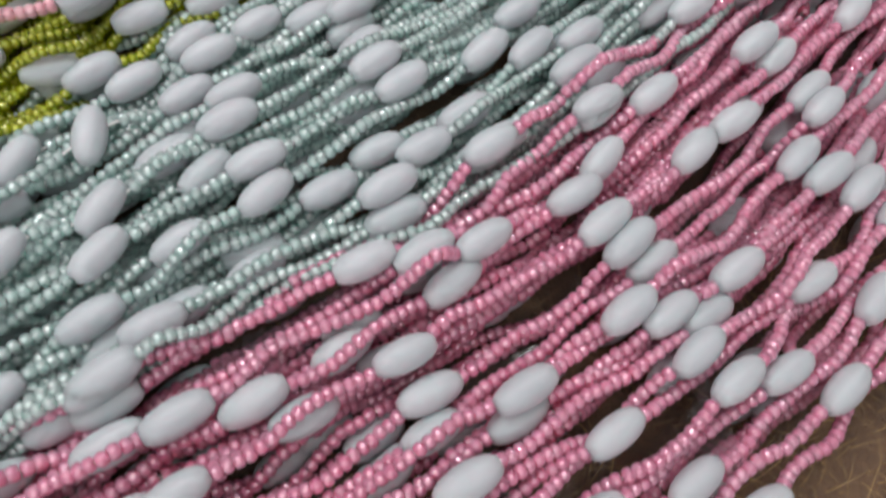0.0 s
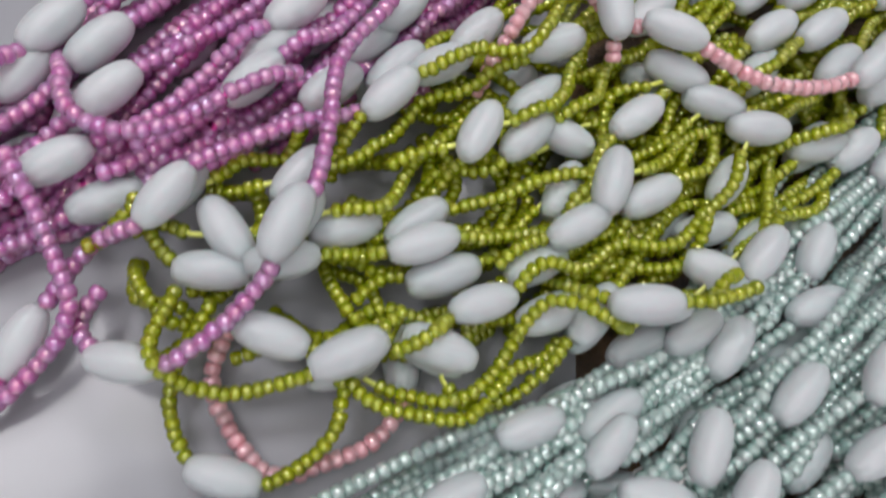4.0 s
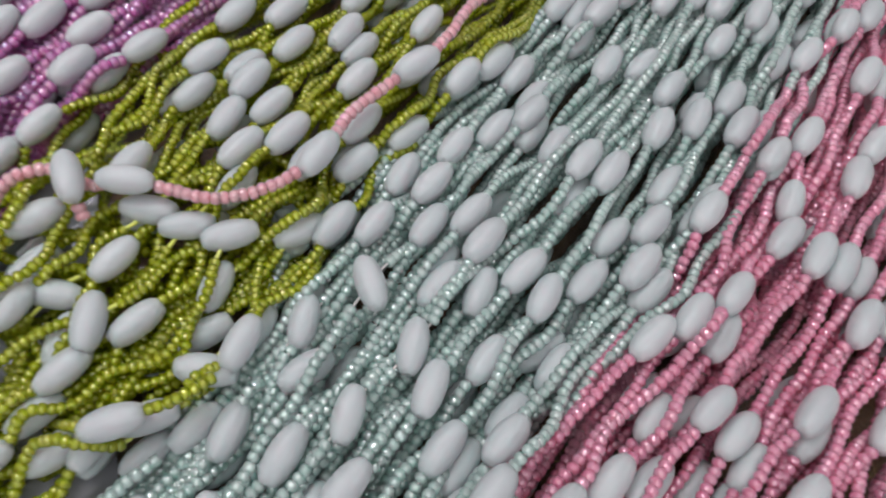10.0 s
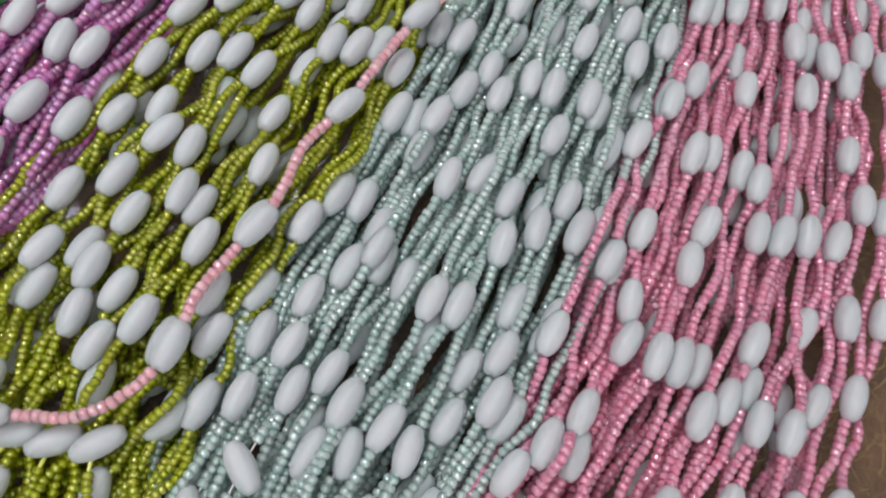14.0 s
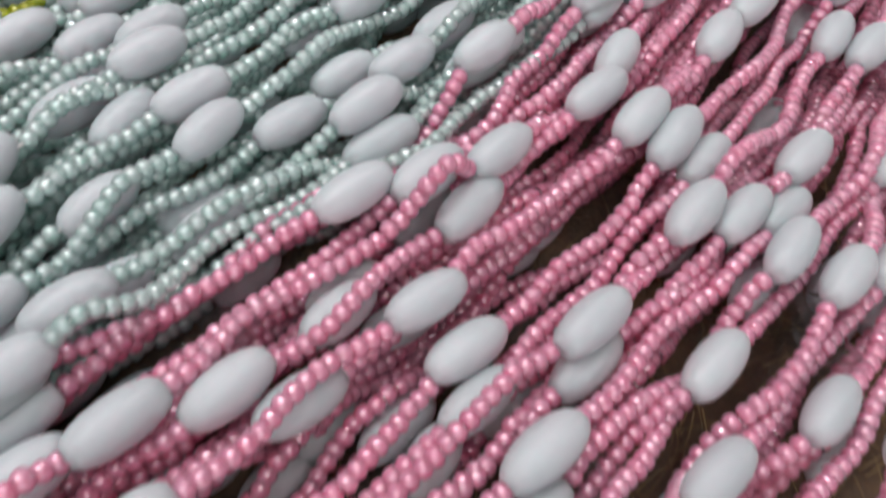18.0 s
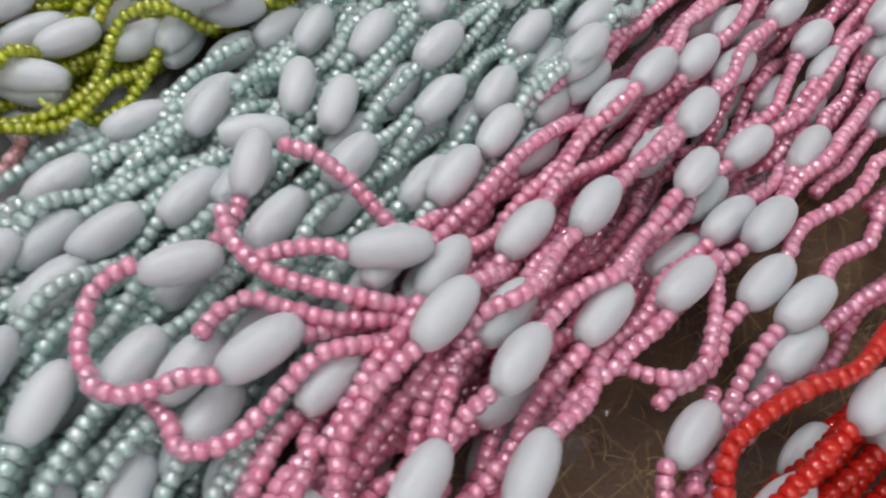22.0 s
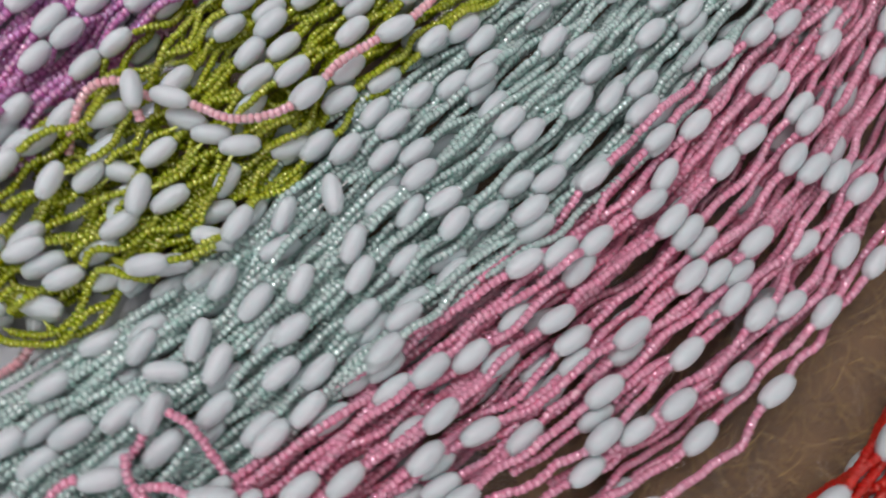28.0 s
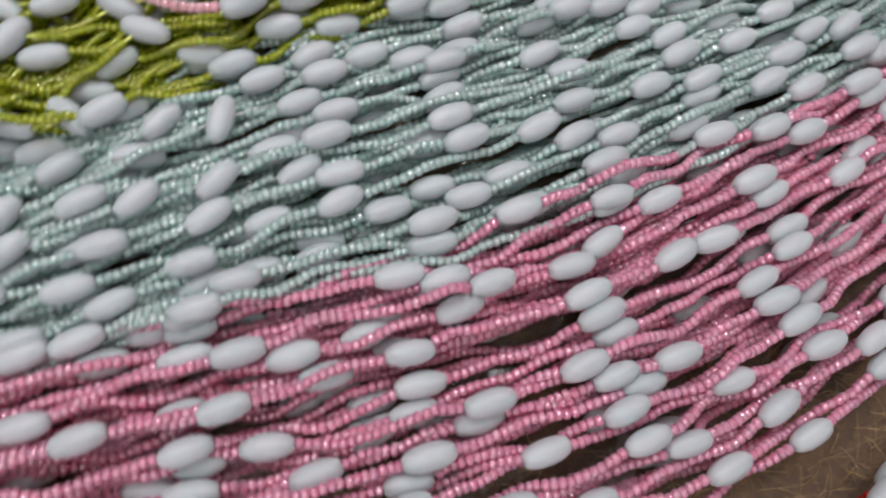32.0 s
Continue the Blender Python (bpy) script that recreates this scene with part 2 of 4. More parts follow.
SEED_L = 0.00175
seed_verts, seed_faces = lathe([(0.00040, -0.00086), (0.00092, -0.00082), (0.00112, -0.00062), (0.00128, -0.00034), (0.00135, 0.0), (0.00128, 0.00034), (0.00112, 0.00062), (0.00092, 0.00082), (0.00040, 0.00086)], 12)
coarse_verts, coarse_faces = lathe([(0.00040, -0.00086), (0.00114, -0.00076), (0.00135, -0.00025), (0.00135, 0.00025), (0.00114, 0.00076), (0.00040, 0.00086)], 8)
deep_verts, deep_faces = lathe([(0.00095, -0.00086), (0.00132, -0.00030), (0.00132, 0.00030), (0.00095, 0.00086)], 7)
# width of a seed bead against the pattern, and its length on the thread
SEED_SIZE = {"pink_pearl": (0.85, 0.00162), "mint_pearl": (0.81, 0.00158), "olive_glass": (0.77, 0.00138), "magenta_lustre": (0.88, 0.00168), "salmon_pearl": (0.90, 0.00165), "red_glass": (0.92, 0.00165)}
OVAL_R, OVAL_H = 0.00262, 0.00495


def oval_shape(power, ridge):
    prof = [(0.00003, -OVAL_H * 0.985)]
    for k in range(10):
        a = math.radians(-70 + 140 * k / 9)
        prof.append((OVAL_R * math.cos(a) ** power, OVAL_H * math.sin(a) / math.sin(math.radians(70))))
    prof += [(0.00003, OVAL_H * 0.985)]
    v, f = lathe(prof, 24)
    ang = np.arctan2(v[:, 2], v[:, 1])
    k = 1 + ridge * np.cos(8 * ang)
    v[:, 1] *= k
    v[:, 2] *= k
    return v, f


OVALS = [mesh_of("oval_bead", *oval_shape(p, r), WHITE) for p, r in ((0.80, 0.014), (0.88, 0.018), (0.74, 0.010))]
SEEDS = {m.name: mesh_of("seed_bead", seed_verts, seed_faces, m) for m in (PINK, MINT, GREEN, MAGENTA, RED, SALMON)}


def sheet(x0, x1, y0, y1, nx, ny, height):
    xs, ys = np.linspace(x0, x1, nx), np.linspace(y0, y1, ny)
    verts = [(x, y, height(x, y)) for y in ys for x in xs]
    faces = [(j * nx + i, j * nx + i + 1, (j + 1) * nx + i + 1, (j + 1) * nx + i) for j in range(ny - 1) for i in range(nx - 1)]
    return verts, faces


# ---- room and table ----
def slab(name, sx, sy, sz, at, mat, label, category):
    ob = new(name, box_mesh(name, sx, sy, sz, mat))
    ob.location = at
    return tagged(ob, label, category, kind="structure")


slab("floor", 4.2, 4.2, 0.1, (0, 0, -0.82), PLASTER, "pale plain shop floor", "floor")
slab("ceiling", 4.2, 4.2, 0.1, (0, 0, 1.77), PLASTER, "pale grey plastered shop ceiling", "ceiling")
slab("wall_north", 4.0, 0.1, 2.49, (0, 2.05, 0.475), PLASTER, "pale grey plastered shop wall", "wall")
# south wall in sections, leaving an opening for the made-up window
wall_south = tagged(new("wall_south"), "pale grey plastered shop wall with an opening added for fill light", "wall", kind="structure")
wall_south.location = (0, -2.05, 0)
for sx, sz, x, z in ((4.0, 0.85, 0, -0.345), (4.0, 0.44, 0, 1.50), (0.8, 1.20, -1.6, 0.68), (0.8, 1.20, 1.6, 0.68)):
    part("wall_section", box_mesh("wall_section", sx, 0.1, sz, PLASTER), wall_south, m=pose(x, 0, z))
# unseen window, invented to give the south fill lamp an opening
window_1 = tagged(new("window_1"), "unseen wide window with a white frame, made up for the south fill light", "window", kind="structure")
window_1.location = (0, -2.06, 0.68)
for sx, sz, x, z in ((2.4, 0.04, 0, -0.58), (2.4, 0.04, 0, 0.58), (0.04, 1.12, -1.18, 0), (0.04, 1.12, 1.18, 0)):
    part("window_frame", box_mesh("window_frame", sx, 0.06, sz, PLASTER, 0.004), window_1, m=pose(x, 0, z))
slab("wall_east", 0.1, 4.2, 2.49, (2.05, 0, 0.475), PLASTER, "pale grey plastered shop wall", "wall")
slab("wall_west", 0.1, 4.2, 2.49, (-2.05, 0, 0.475), PLASTER, "pale grey plastered shop wall", "wall")

for at, watts in LAMPS:
    lamp = tagged(new("pendant_light"), "round white pendant light on a thin cord", "pendant light", "pendant lights")
    lamp.location = (at[0], at[1], at[2])
    shade_verts, shade_faces = lathe([(0.172, -0.012), (0.175, -0.010), (0.160, 0.020), (0.060, 0.048), (0.012, 0.056), (0.012, 0.048), (0.155, 0.018), (0.172, -0.012)], 32)
    part("shade", mesh_of("shade", shade_verts[:, [2, 1, 0]] * (1, -1, 1), shade_faces, PLASTER), lamp)
    cord_verts, cord_faces = lathe([(0.002, 0.050), (0.002, 0.964)], 8)
    part("cord", mesh_of("cord", cord_verts[:, [2, 1, 0]] * (1, -1, 1), cord_faces, PLASTER), lamp)

# unseen tray made up to hold the overhead fill
panel_light = tagged(new("panel_light"), "unseen square white ceiling panel, added for fill light", "panel light")
panel_light.location = (FILL_PANEL[0], FILL_PANEL[1], FILL_PANEL[2] + 0.006)
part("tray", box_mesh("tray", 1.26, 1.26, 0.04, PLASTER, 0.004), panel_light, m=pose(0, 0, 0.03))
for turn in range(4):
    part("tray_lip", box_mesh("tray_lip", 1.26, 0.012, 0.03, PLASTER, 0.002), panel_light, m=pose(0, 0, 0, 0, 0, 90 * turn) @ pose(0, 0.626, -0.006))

table = tagged(new("table"), "brown wooden display table under a fleece mat", "table")
table.location = (0, 0.05, -0.77)
part("tabletop", box_mesh("tabletop", 1.3, 0.9, 0.03, WOOD, 0.004), table, m=pose(0, 0, 0.749))
for sx in (-0.58, 0.58):
    for sy in (-0.38, 0.38):
        part("leg", box_mesh("leg", 0.05, 0.05, 0.734, WOOD, 0.003), table, m=pose(sx, sy, 0.367))


def hump(x, y):
    return 0.0012 * noise.noise(Vector((x * 60, y * 60, 0))) + 0.0006 * noise.noise(Vector((x * 220, y * 220, 3)))


mat_ob = tagged(new("fleece_mat", mesh_of("fleece_mat", *sheet(-0.55, 0.55, -0.35, 0.45, 260, 190, lambda x, y: -0.0035 + hump(x, y)), FLEECE)),
                "brown fuzzy fleece mat with golden fibres", "mat")


def fibres(count, seed, where):
    """Short curved hairs as thin three-sided blades in one mesh."""
    rng = random.Random(seed)
    verts, faces = [], []
    for _ in range(count):
        x, y = where(rng)
        a, lean, tall, w = rng.uniform(0, 6.283), rng.uniform(0.2, 1.3), rng.uniform(0.002, 0.0065), rng.uniform(0.00005, 0.00014)
        dx, dy, base = math.cos(a), math.sin(a), -0.0035 + hump(x, y)
        n = len(verts)
        for k in range(4):
            f = k / 3
            cx, cy, cz = x + dx * lean * tall * f * f * 1.6, y + dy * lean * tall * f * f * 1.6, base + tall * f * (1 - 0.35 * lean * f)
            ww = w * (1 - 0.8 * f)
            verts += [(cx - dy * ww, cy + dx * ww, cz), (cx + dy * ww, cy - dx * ww, cz)]
        faces += [(n + 2 * k, n + 2 * k + 1, n + 2 * k + 3, n + 2 * k + 2) for k in range(3)]
    return verts, faces


def fibre_spot(rng):
    k = rng.random()
    return -0.12 + 0.30 * k + rng.gauss(0, 0.02), -0.055 + 0.14 * k * k + rng.gauss(0, 0.028)


part("fibres", mesh_of("fibres", *fibres(5200, 5, fibre_spot), FIBRE), mat_ob, "golden brown fleece fibres")
mat_ob.children[0]["kind"] = "stuff"


# ---- bead strands ----
def resample(points, n=80):
    p = np.array(points, float) / 1000
    d = np.r_[0, np.cumsum(np.hypot(*np.diff(p, axis=0).T))]
    s = np.linspace(0, d[-1], n)
    q = np.c_[np.interp(s, d, p[:, 0]), np.interp(s, d, p[:, 1])]
    for _ in range(25):
        q[1:-1] = (q[:-2] + 2 * q[1:-1] + q[2:]) / 4
    return q


# the lines along which one hank lies against the next, in millimetres
RED_EDGE = resample([(205, 105), (180, 70), (160, 35), (135, 0), (105, -30), (80, -50), (40, -60), (10, -70), (-30, -80), (-70, -95)])
RED_LINE = resample([(166, 140), (142, 102), (120, 62), (99, 26), (81, -4), (62, -20), (24, -27), (2, -24), (-24, -36), (-50, -44), (-72, -58)])
PINK_EDGE = resample([(150, 140), (136, 112), (121, 80), (103, 53), (82, 31), (62, 14), (40, -2), (27, -12), (13, -15), (-1, -20), (-20, -26), (-33, -33), (-55, -48)])
PINK_MINT = resample([(120, 170), (102, 145), (82, 118), (63, 104), (40, 81), (23, 65), (0, 47), (-22, 37), (-36, 25), (-50, 13), (-64, 5), (-77, -5), (-87, -13), (-100, -27), (-112, -45)])
MINT_GREEN = resample([(75, 190), (47, 159), (20, 135), (-2, 116), (-24, 100), (-45, 83), (-62, 68), (-76, 54), (-90, 40), (-103, 33), (-122, 24), (-135, 18), (-145, 12), (-150, 4), (-152, -6)])
GREEN_EDGE = resample([(75, 190), (47, 159), (20, 135), (-2, 116), (-24, 100), (-45, 83), (-62, 68), (-76, 54), (-90, 42), (-103, 36), (-118, 34), (-132, 37), (-146, 43)])
GREEN_MAGENTA = resample([(40, 205), (15, 188), (-5, 172), (-32, 162), (-51, 145), (-75, 125), (-95, 109), (-113, 91), (-126, 82), (-140, 67), (-158, 57)])
MAGENTA_EDGE = resample([(-20, 225), (-65, 187), (-93, 160), (-117, 143), (-126, 137), (-150, 115), (-170, 85), (-190, 55)])

HANKS = {
    "pink": (PINK_EDGE, PINK_MINT, PINK, 0.0019, "pearly pink seed bead strand with white oval beads", "pink hank"),
    "mint": (PINK_MINT, MINT_GREEN, MINT, 0.0015, "pearly mint seed bead strand with white oval beads", "mint hank"),
    "green": (GREEN_EDGE, GREEN_MAGENTA, GREEN, 0.0026, "olive green glass seed bead strand with white oval beads, tangled", "green hank"),
    "magenta": (GREEN_MAGENTA, MAGENTA_EDGE, MAGENTA, 0.0012, "iridescent magenta seed bead strand with white oval beads", "magenta hank"),
    "red": (RED_EDGE, RED_LINE, RED, 0.0010, "glossy red seed bead strand with white oval beads", "red hank"),
}
PITCH = 0.043
SINGLE = {"pink": (-0.105, 0.045, -0.03, 0.062), "mint": (-0.11, 0.0, 0.0, 0.075), "green": (-0.135, -0.07, 0.03, 0.085),
          "magenta": (-0.18, -0.115, 0.03, 0.10), "red": (-0.06, 0.0, -0.06, -0.02)}


def at_hank(hank, q, u):
    a, b = HANKS[hank][0], HANKS[hank][1]
    j = q * 79
    i = min(max(int(j), 0), 78)
    f = j - i
    return (a[i] * (1 - f) + a[i + 1] * f) * (1 - u) + (b[i] * (1 - f) + b[i + 1] * f) * u


def hank_length(hank, u):
    line = HANKS[hank][0] * (1 - u) + HANKS[hank][1] * u
    return float(np.hypot(*np.diff(line, axis=0).T).sum())


def smooth_line(keys, ts, n):
    """A curve through the keys (rows), with knots ts, sampled n times: a Catmull-Rom curve on uneven knots."""
    k, ts = np.array(keys, float), np.array(ts, float)
    slope = np.gradient(k, ts, axis=0)
    out, tt = [], np.linspace(ts[0], ts[-1], n)
    idx = np.clip(np.searchsorted(ts, tt, "right") - 1, 0, len(ts) - 2)
    h = ts[idx + 1] - ts[idx]
    x = ((tt - ts[idx]) / h)[:, None]
    h = h[:, None]
    return (2 * x**3 - 3 * x**2 + 1) * k[idx] + (x**3 - 2 * x**2 + x) * h * slope[idx] + (3 * x**2 - 2 * x**3) * k[idx + 1] + (x**3 - x**2) * h * slope[idx + 1], tt


def tube(line, radius):
    verts, faces = [], []
    for i, p in enumerate(line):
        d = line[min(i + 1, len(line) - 1)] - line[max(i - 1, 0)]
        side = np.array([-d[1], d[0], 0]) / (np.hypot(d[0], d[1]) + 1e-9)
        for a in (0, 2.094, 4.189):
            verts.append(p + radius * (math.cos(a) * side + np.array([0, 0, math.sin(a)])))
    for i in range(len(line) - 1):
        for k in range(3):
            a, b = 3 * i + k, 3 * i + (k + 1) % 3
            faces.append((a, b, b + 3, a + 3))
    return verts, faces


def basis(way, roll):
    x = Vector(way).normalized()
    y = Vector((-x.y, x.x, 0))
    y = y.normalized() if y.length > 1e-6 else Vector((0, 1, 0))
    m = Matrix((x, y, x.cross(y))).transposed()
    return m.to_4x4() @ Matrix.Rotation(roll, 4, "X")


# ovals that lie askew in the tangle and in the loops: their place in millimetres and their way in degrees
GREEN_TURNS = [(-120.0, 53.0, 21), (-111.6, 46.1, 14), (-104.0, 52.3, 29), (-129.1, 37.2, 29), (-117.8, 39.8, -21), (-95.7, 45.2, 50), (-87.2, 47.4, 2), (-77.6, 53.3,
               -26), (-77.4, 60.8, 24), (-70.2, 75.9, 2), (-77.3, 79.2, -3), (-58.4, 75.8, 20), (-113.5, 68.5, 60), (-100.1, 72.1, -15), (-99.6, 64.0, 62), (-94.0, 64.4,
               70), (-87.4, 63.8, 25), (-74.2, 68.1, 54), (-125.6, 73.7, 53), (-152.3, 57.7, 56), (-145.0, 52.7, -56), (-146.1, 47.8, 5), (-136.6, 54.6, 63), (-136.7,
               61.4, 49), (-142.7, 28.4, 97), (-102.1, 86.0, 19), (-52.2, 75.8, 36), (-150.1, 40.0, 69), (-83.1, 83.4, -14), (-120.7, 56.6, 46)]
MINT_TURNS = [(-48.5, 61.7, -79), (-61.8, 49.8, 26), (-44.1, 48.7, 60), (-43.0, 41.2, 51), (-56.6, 40.0, 62), (-67.4, 36.8, 52), (-59.3, 29.4, 35), (-80.8, 29.2, 77),
               (-76.0, 23.1, 56), (-61.8, 20.0, 33), (-88.3, 22.6, 2), (-103.9, 30.8, 20), (-93.9, 29.0, 52), (-75.5, 43.0, 50), (-80.6, 45.0, 37), (-88.6, 42.8, 27),
               (-43.1, 31.9, 33), (-60.8, 58.5, 62), (-60.2, 63.3, 38), (-30.1, 56.3, 54)]
PENDING = []
COUNTS = {"single": 0, "joined": 0, "oval": 0}


def string_beads(name, line, ovals, colour, area, label, category, group, seed, cut=(0, 0), deep=False):
    """A strand along a line of points: white ovals centred at the given arc lengths, seed beads packed between them, all on a thread."""
    PENDING.append((name, np.array(line, float), list(ovals), colour, area, label, category, group, seed, cut, deep))


def lengths(line):
    return np.r_[0, np.cumsum(np.sqrt((np.diff(line, axis=0) ** 2).sum(1)))]


def settle(pending):
    """Lift or sink strands a little where white ovals of two strands would meet; returns the places and ways of all ovals."""
    who, at, way = [], [], []
    for n, entry in enumerate(pending):
        line, arc = entry[1], lengths(entry[1])
        for s in entry[2]:
            p = np.array([np.interp(s, arc, line[:, k]) for k in range(3)])
            q = np.array([np.interp(s + 0.002, arc, line[:, k]) - np.interp(s - 0.002, arc, line[:, k]) for k in range(3)])
            who.append((n, s))
            at.append(p)
            way.append(q / (np.linalg.norm(q) + 1e-9))
    at, way = np.array(at), np.array(way)
    start = at[:, 2].copy()
    for _ in range(30):
        for i in range(len(at)):
            near = np.nonzero((np.abs(at[:, 0] - at[i, 0]) < 0.009) & (np.abs(at[:, 1] - at[i, 1]) < 0.009))[0]
            for j in near:
                if j <= i:
                    continue
                d = at[j] - at[i]
                gap = np.linalg.norm(d)
                u = d / (gap + 1e-9)
                reach = sum(math.sqrt(OVAL_H ** 2 * (u @ w) ** 2 + OVAL_R ** 2 * (1 - (u @ w) ** 2)) for w in (way[i], way[j]))
                if gap < 0.93 * reach:
                    push = min(0.0004, 0.3 * (reach - gap)) * (1 if d[2] >= 0 else -1)
                    at[j, 2] += push
                    at[i, 2] -= push
        at[:, 2] = np.maximum(0.003, np.clip(at[:, 2], start - 0.0010, start + 0.0010))
    before = [lengths(entry[1]) for entry in pending]
    for (n, s), z0, p in zip(who, start, at):
        pending[n][1][:, 2] += (p[2] - z0) * np.exp(-((before[n] - s) / 0.007) ** 2)
    for arc, entry in zip(before, pending):
        entry[2][:] = [float(np.interp(s, arc, lengths(entry[1]))) for s in entry[2]]
    return [n for n, s in who], at, way


def build_strand(number, solid, name, line, ovals, colour, area, label, category, group, seed, cut, deep):
    rng = random.Random(seed)
    slim, pitch = SEED_SIZE[colour.name]
    owner, centre, axis = solid
    low, high = line.min(0) - 0.006, line.max(0) + 0.006
    for _ in range(2):
        arc = lengths(line)
        own = np.prod([1 - np.exp(-((arc - s) / 0.0075) ** 4) for s in ovals], axis=0) if ovals else 1.0
        for c, w in zip(*(part_of[(owner != number) & (centre > low).all(1) & (centre < high).all(1)] for part_of in (centre, axis))):
            # where the strand would run through another strand's oval, it bends over it or under it
            d = line - c
            along = d @ w
            depth = np.sqrt((along / (OVAL_H + 0.0009)) ** 2 + np.maximum(0, (d ** 2).sum(1) - along ** 2) / (OVAL_R + 0.0009) ** 2)
            k = int(np.argmin(depth))
            if depth[k] < 1:
                up = 1 if d[k, 2] >= 0.0004 or c[2] < 0.0055 else -1
                shift = max(0.0, (OVAL_R + 0.0009) * math.sqrt(max(0.05, 1 - (along[k] / OVAL_H) ** 2)) - up * d[k, 2])
                line[:, 2] += up * min(shift, 0.0045) * np.exp(-((arc - arc[k]) / 0.0075) ** 2) * own
        line[:, 2] = np.maximum(line[:, 2], 0.0014)
        ovals = [float(np.interp(s, arc, lengths(line))) for s in ovals]
    arc = lengths(line)

    def spot(s):
        p = np.array([np.interp(s, arc, line[:, k]) for k in range(3)])
        q = np.array([np.interp(s + 0.0006, arc, line[:, k]) - np.interp(s - 0.0006, arc, line[:, k]) for k in range(3)])
        return p, q

    root = tagged(new(name), label, category, group)
    root.location = line[len(line) // 2]
    o = np.array(root.location)
    core, thick = {"olive_glass": (GREEN_LINING, 0.00042), "magenta_lustre": (MAGENTA_LINING, 0.00055)}.get(colour.name, (THREAD, 0.00022))
    part("thread", mesh_of("thread", *tube(line[::3] - o, thick), core), root)
    for s in ovals:
        p, d = spot(s)[0], spot(s + 0.0032)[0] - spot(s - 0.0032)[0]
        d[2] *= 0.5
        for x, y, way in {"olive_glass": GREEN_TURNS, "mint_pearl": MINT_TURNS}.get(colour.name, ()):
            if math.hypot(p[0] - x / 1000, p[1] - y / 1000) < 0.0025:
                d = np.array((math.cos(math.radians(way)), math.sin(math.radians(way)), 0.0))
        tilt = pose(0, 0, 0, 0, rng.uniform(-5, 5), rng.uniform(-7, 7))
        big = rng.uniform(0.95, 1.05)
        part("oval_bead", rng.choice(OVALS), root, m=Matrix.Translation(Vector(p - o)) @ tilt @ basis(d, rng.uniform(0, 6.28)) @ Matrix.Diagonal((big, big, big, 1)))
        COUNTS["oval"] += 1
    stops = [-OVAL_H + cut[0]] + sorted(ovals) + [arc[-1] + OVAL_H - cut[1]]
    runs, singles = [], 0
    for a, b in zip(stops, stops[1:]):
        gap = (b - a) - 2 * OVAL_H
        n = round(gap / pitch)
        for k in range(n):
            s = a + OVAL_H + gap * (k + 0.5) / n
            p, d = spot(s)
            p = p + np.array([rng.gauss(0, 0.00007), rng.gauss(0, 0.00007), rng.gauss(0, 0.00007)])
            m = Matrix.Translation(Vector(p - o)) @ pose(0, 0, 0, 0, rng.uniform(-5, 5), rng.uniform(-5, 5)) @ basis(d, rng.uniform(0, 6.28))
            w = rng.uniform(0.94, 1.06) * slim
            m = m @ Matrix.Diagonal((1.06 * gap / n / SEED_L, w, w, 1))
            if area and singles < 60 and COUNTS["single"] + singles < 4900 and area[0] < p[0] < area[1] and area[2] < p[1] < area[3]:
                part("seed_bead", SEEDS[colour.name], root, m=m)
                singles += 1
            else:
                runs.append(np.array(m))
    if runs:
        ms = np.array(runs)
        verts, faces = (deep_verts, deep_faces) if deep else (coarse_verts, coarse_faces)
        v = np.einsum("nij,kj->nki", ms[:, :3, :3], verts) + ms[:, None, :3, 3]
        f = np.array(faces)[None] + (np.arange(len(ms)) * len(verts))[:, None, None]
        me = bpy.data.meshes.new("seed_bead_run")
        flat = f.reshape(-1, 4)
        me.vertices.add(v.shape[0] * v.shape[1])
        me.vertices.foreach_set("co", v.reshape(-1).astype(np.float32))
        me.loops.add(flat.size)
        me.loops.foreach_set("vertex_index", flat.reshape(-1).astype(np.int32))
        me.polygons.add(len(flat))
        me.polygons.foreach_set("loop_start", np.arange(0, flat.size, 4, dtype=np.int32))
        me.polygons.foreach_set("use_smooth", np.ones(len(flat), bool))
        me.materials.append(colour)
        me.update(calc_edges=True)
        tagged(part("seed_bead_run", me, root), kind="stuff")
    COUNTS["single"] += singles
    COUNTS["joined"] += len(runs)
    return root


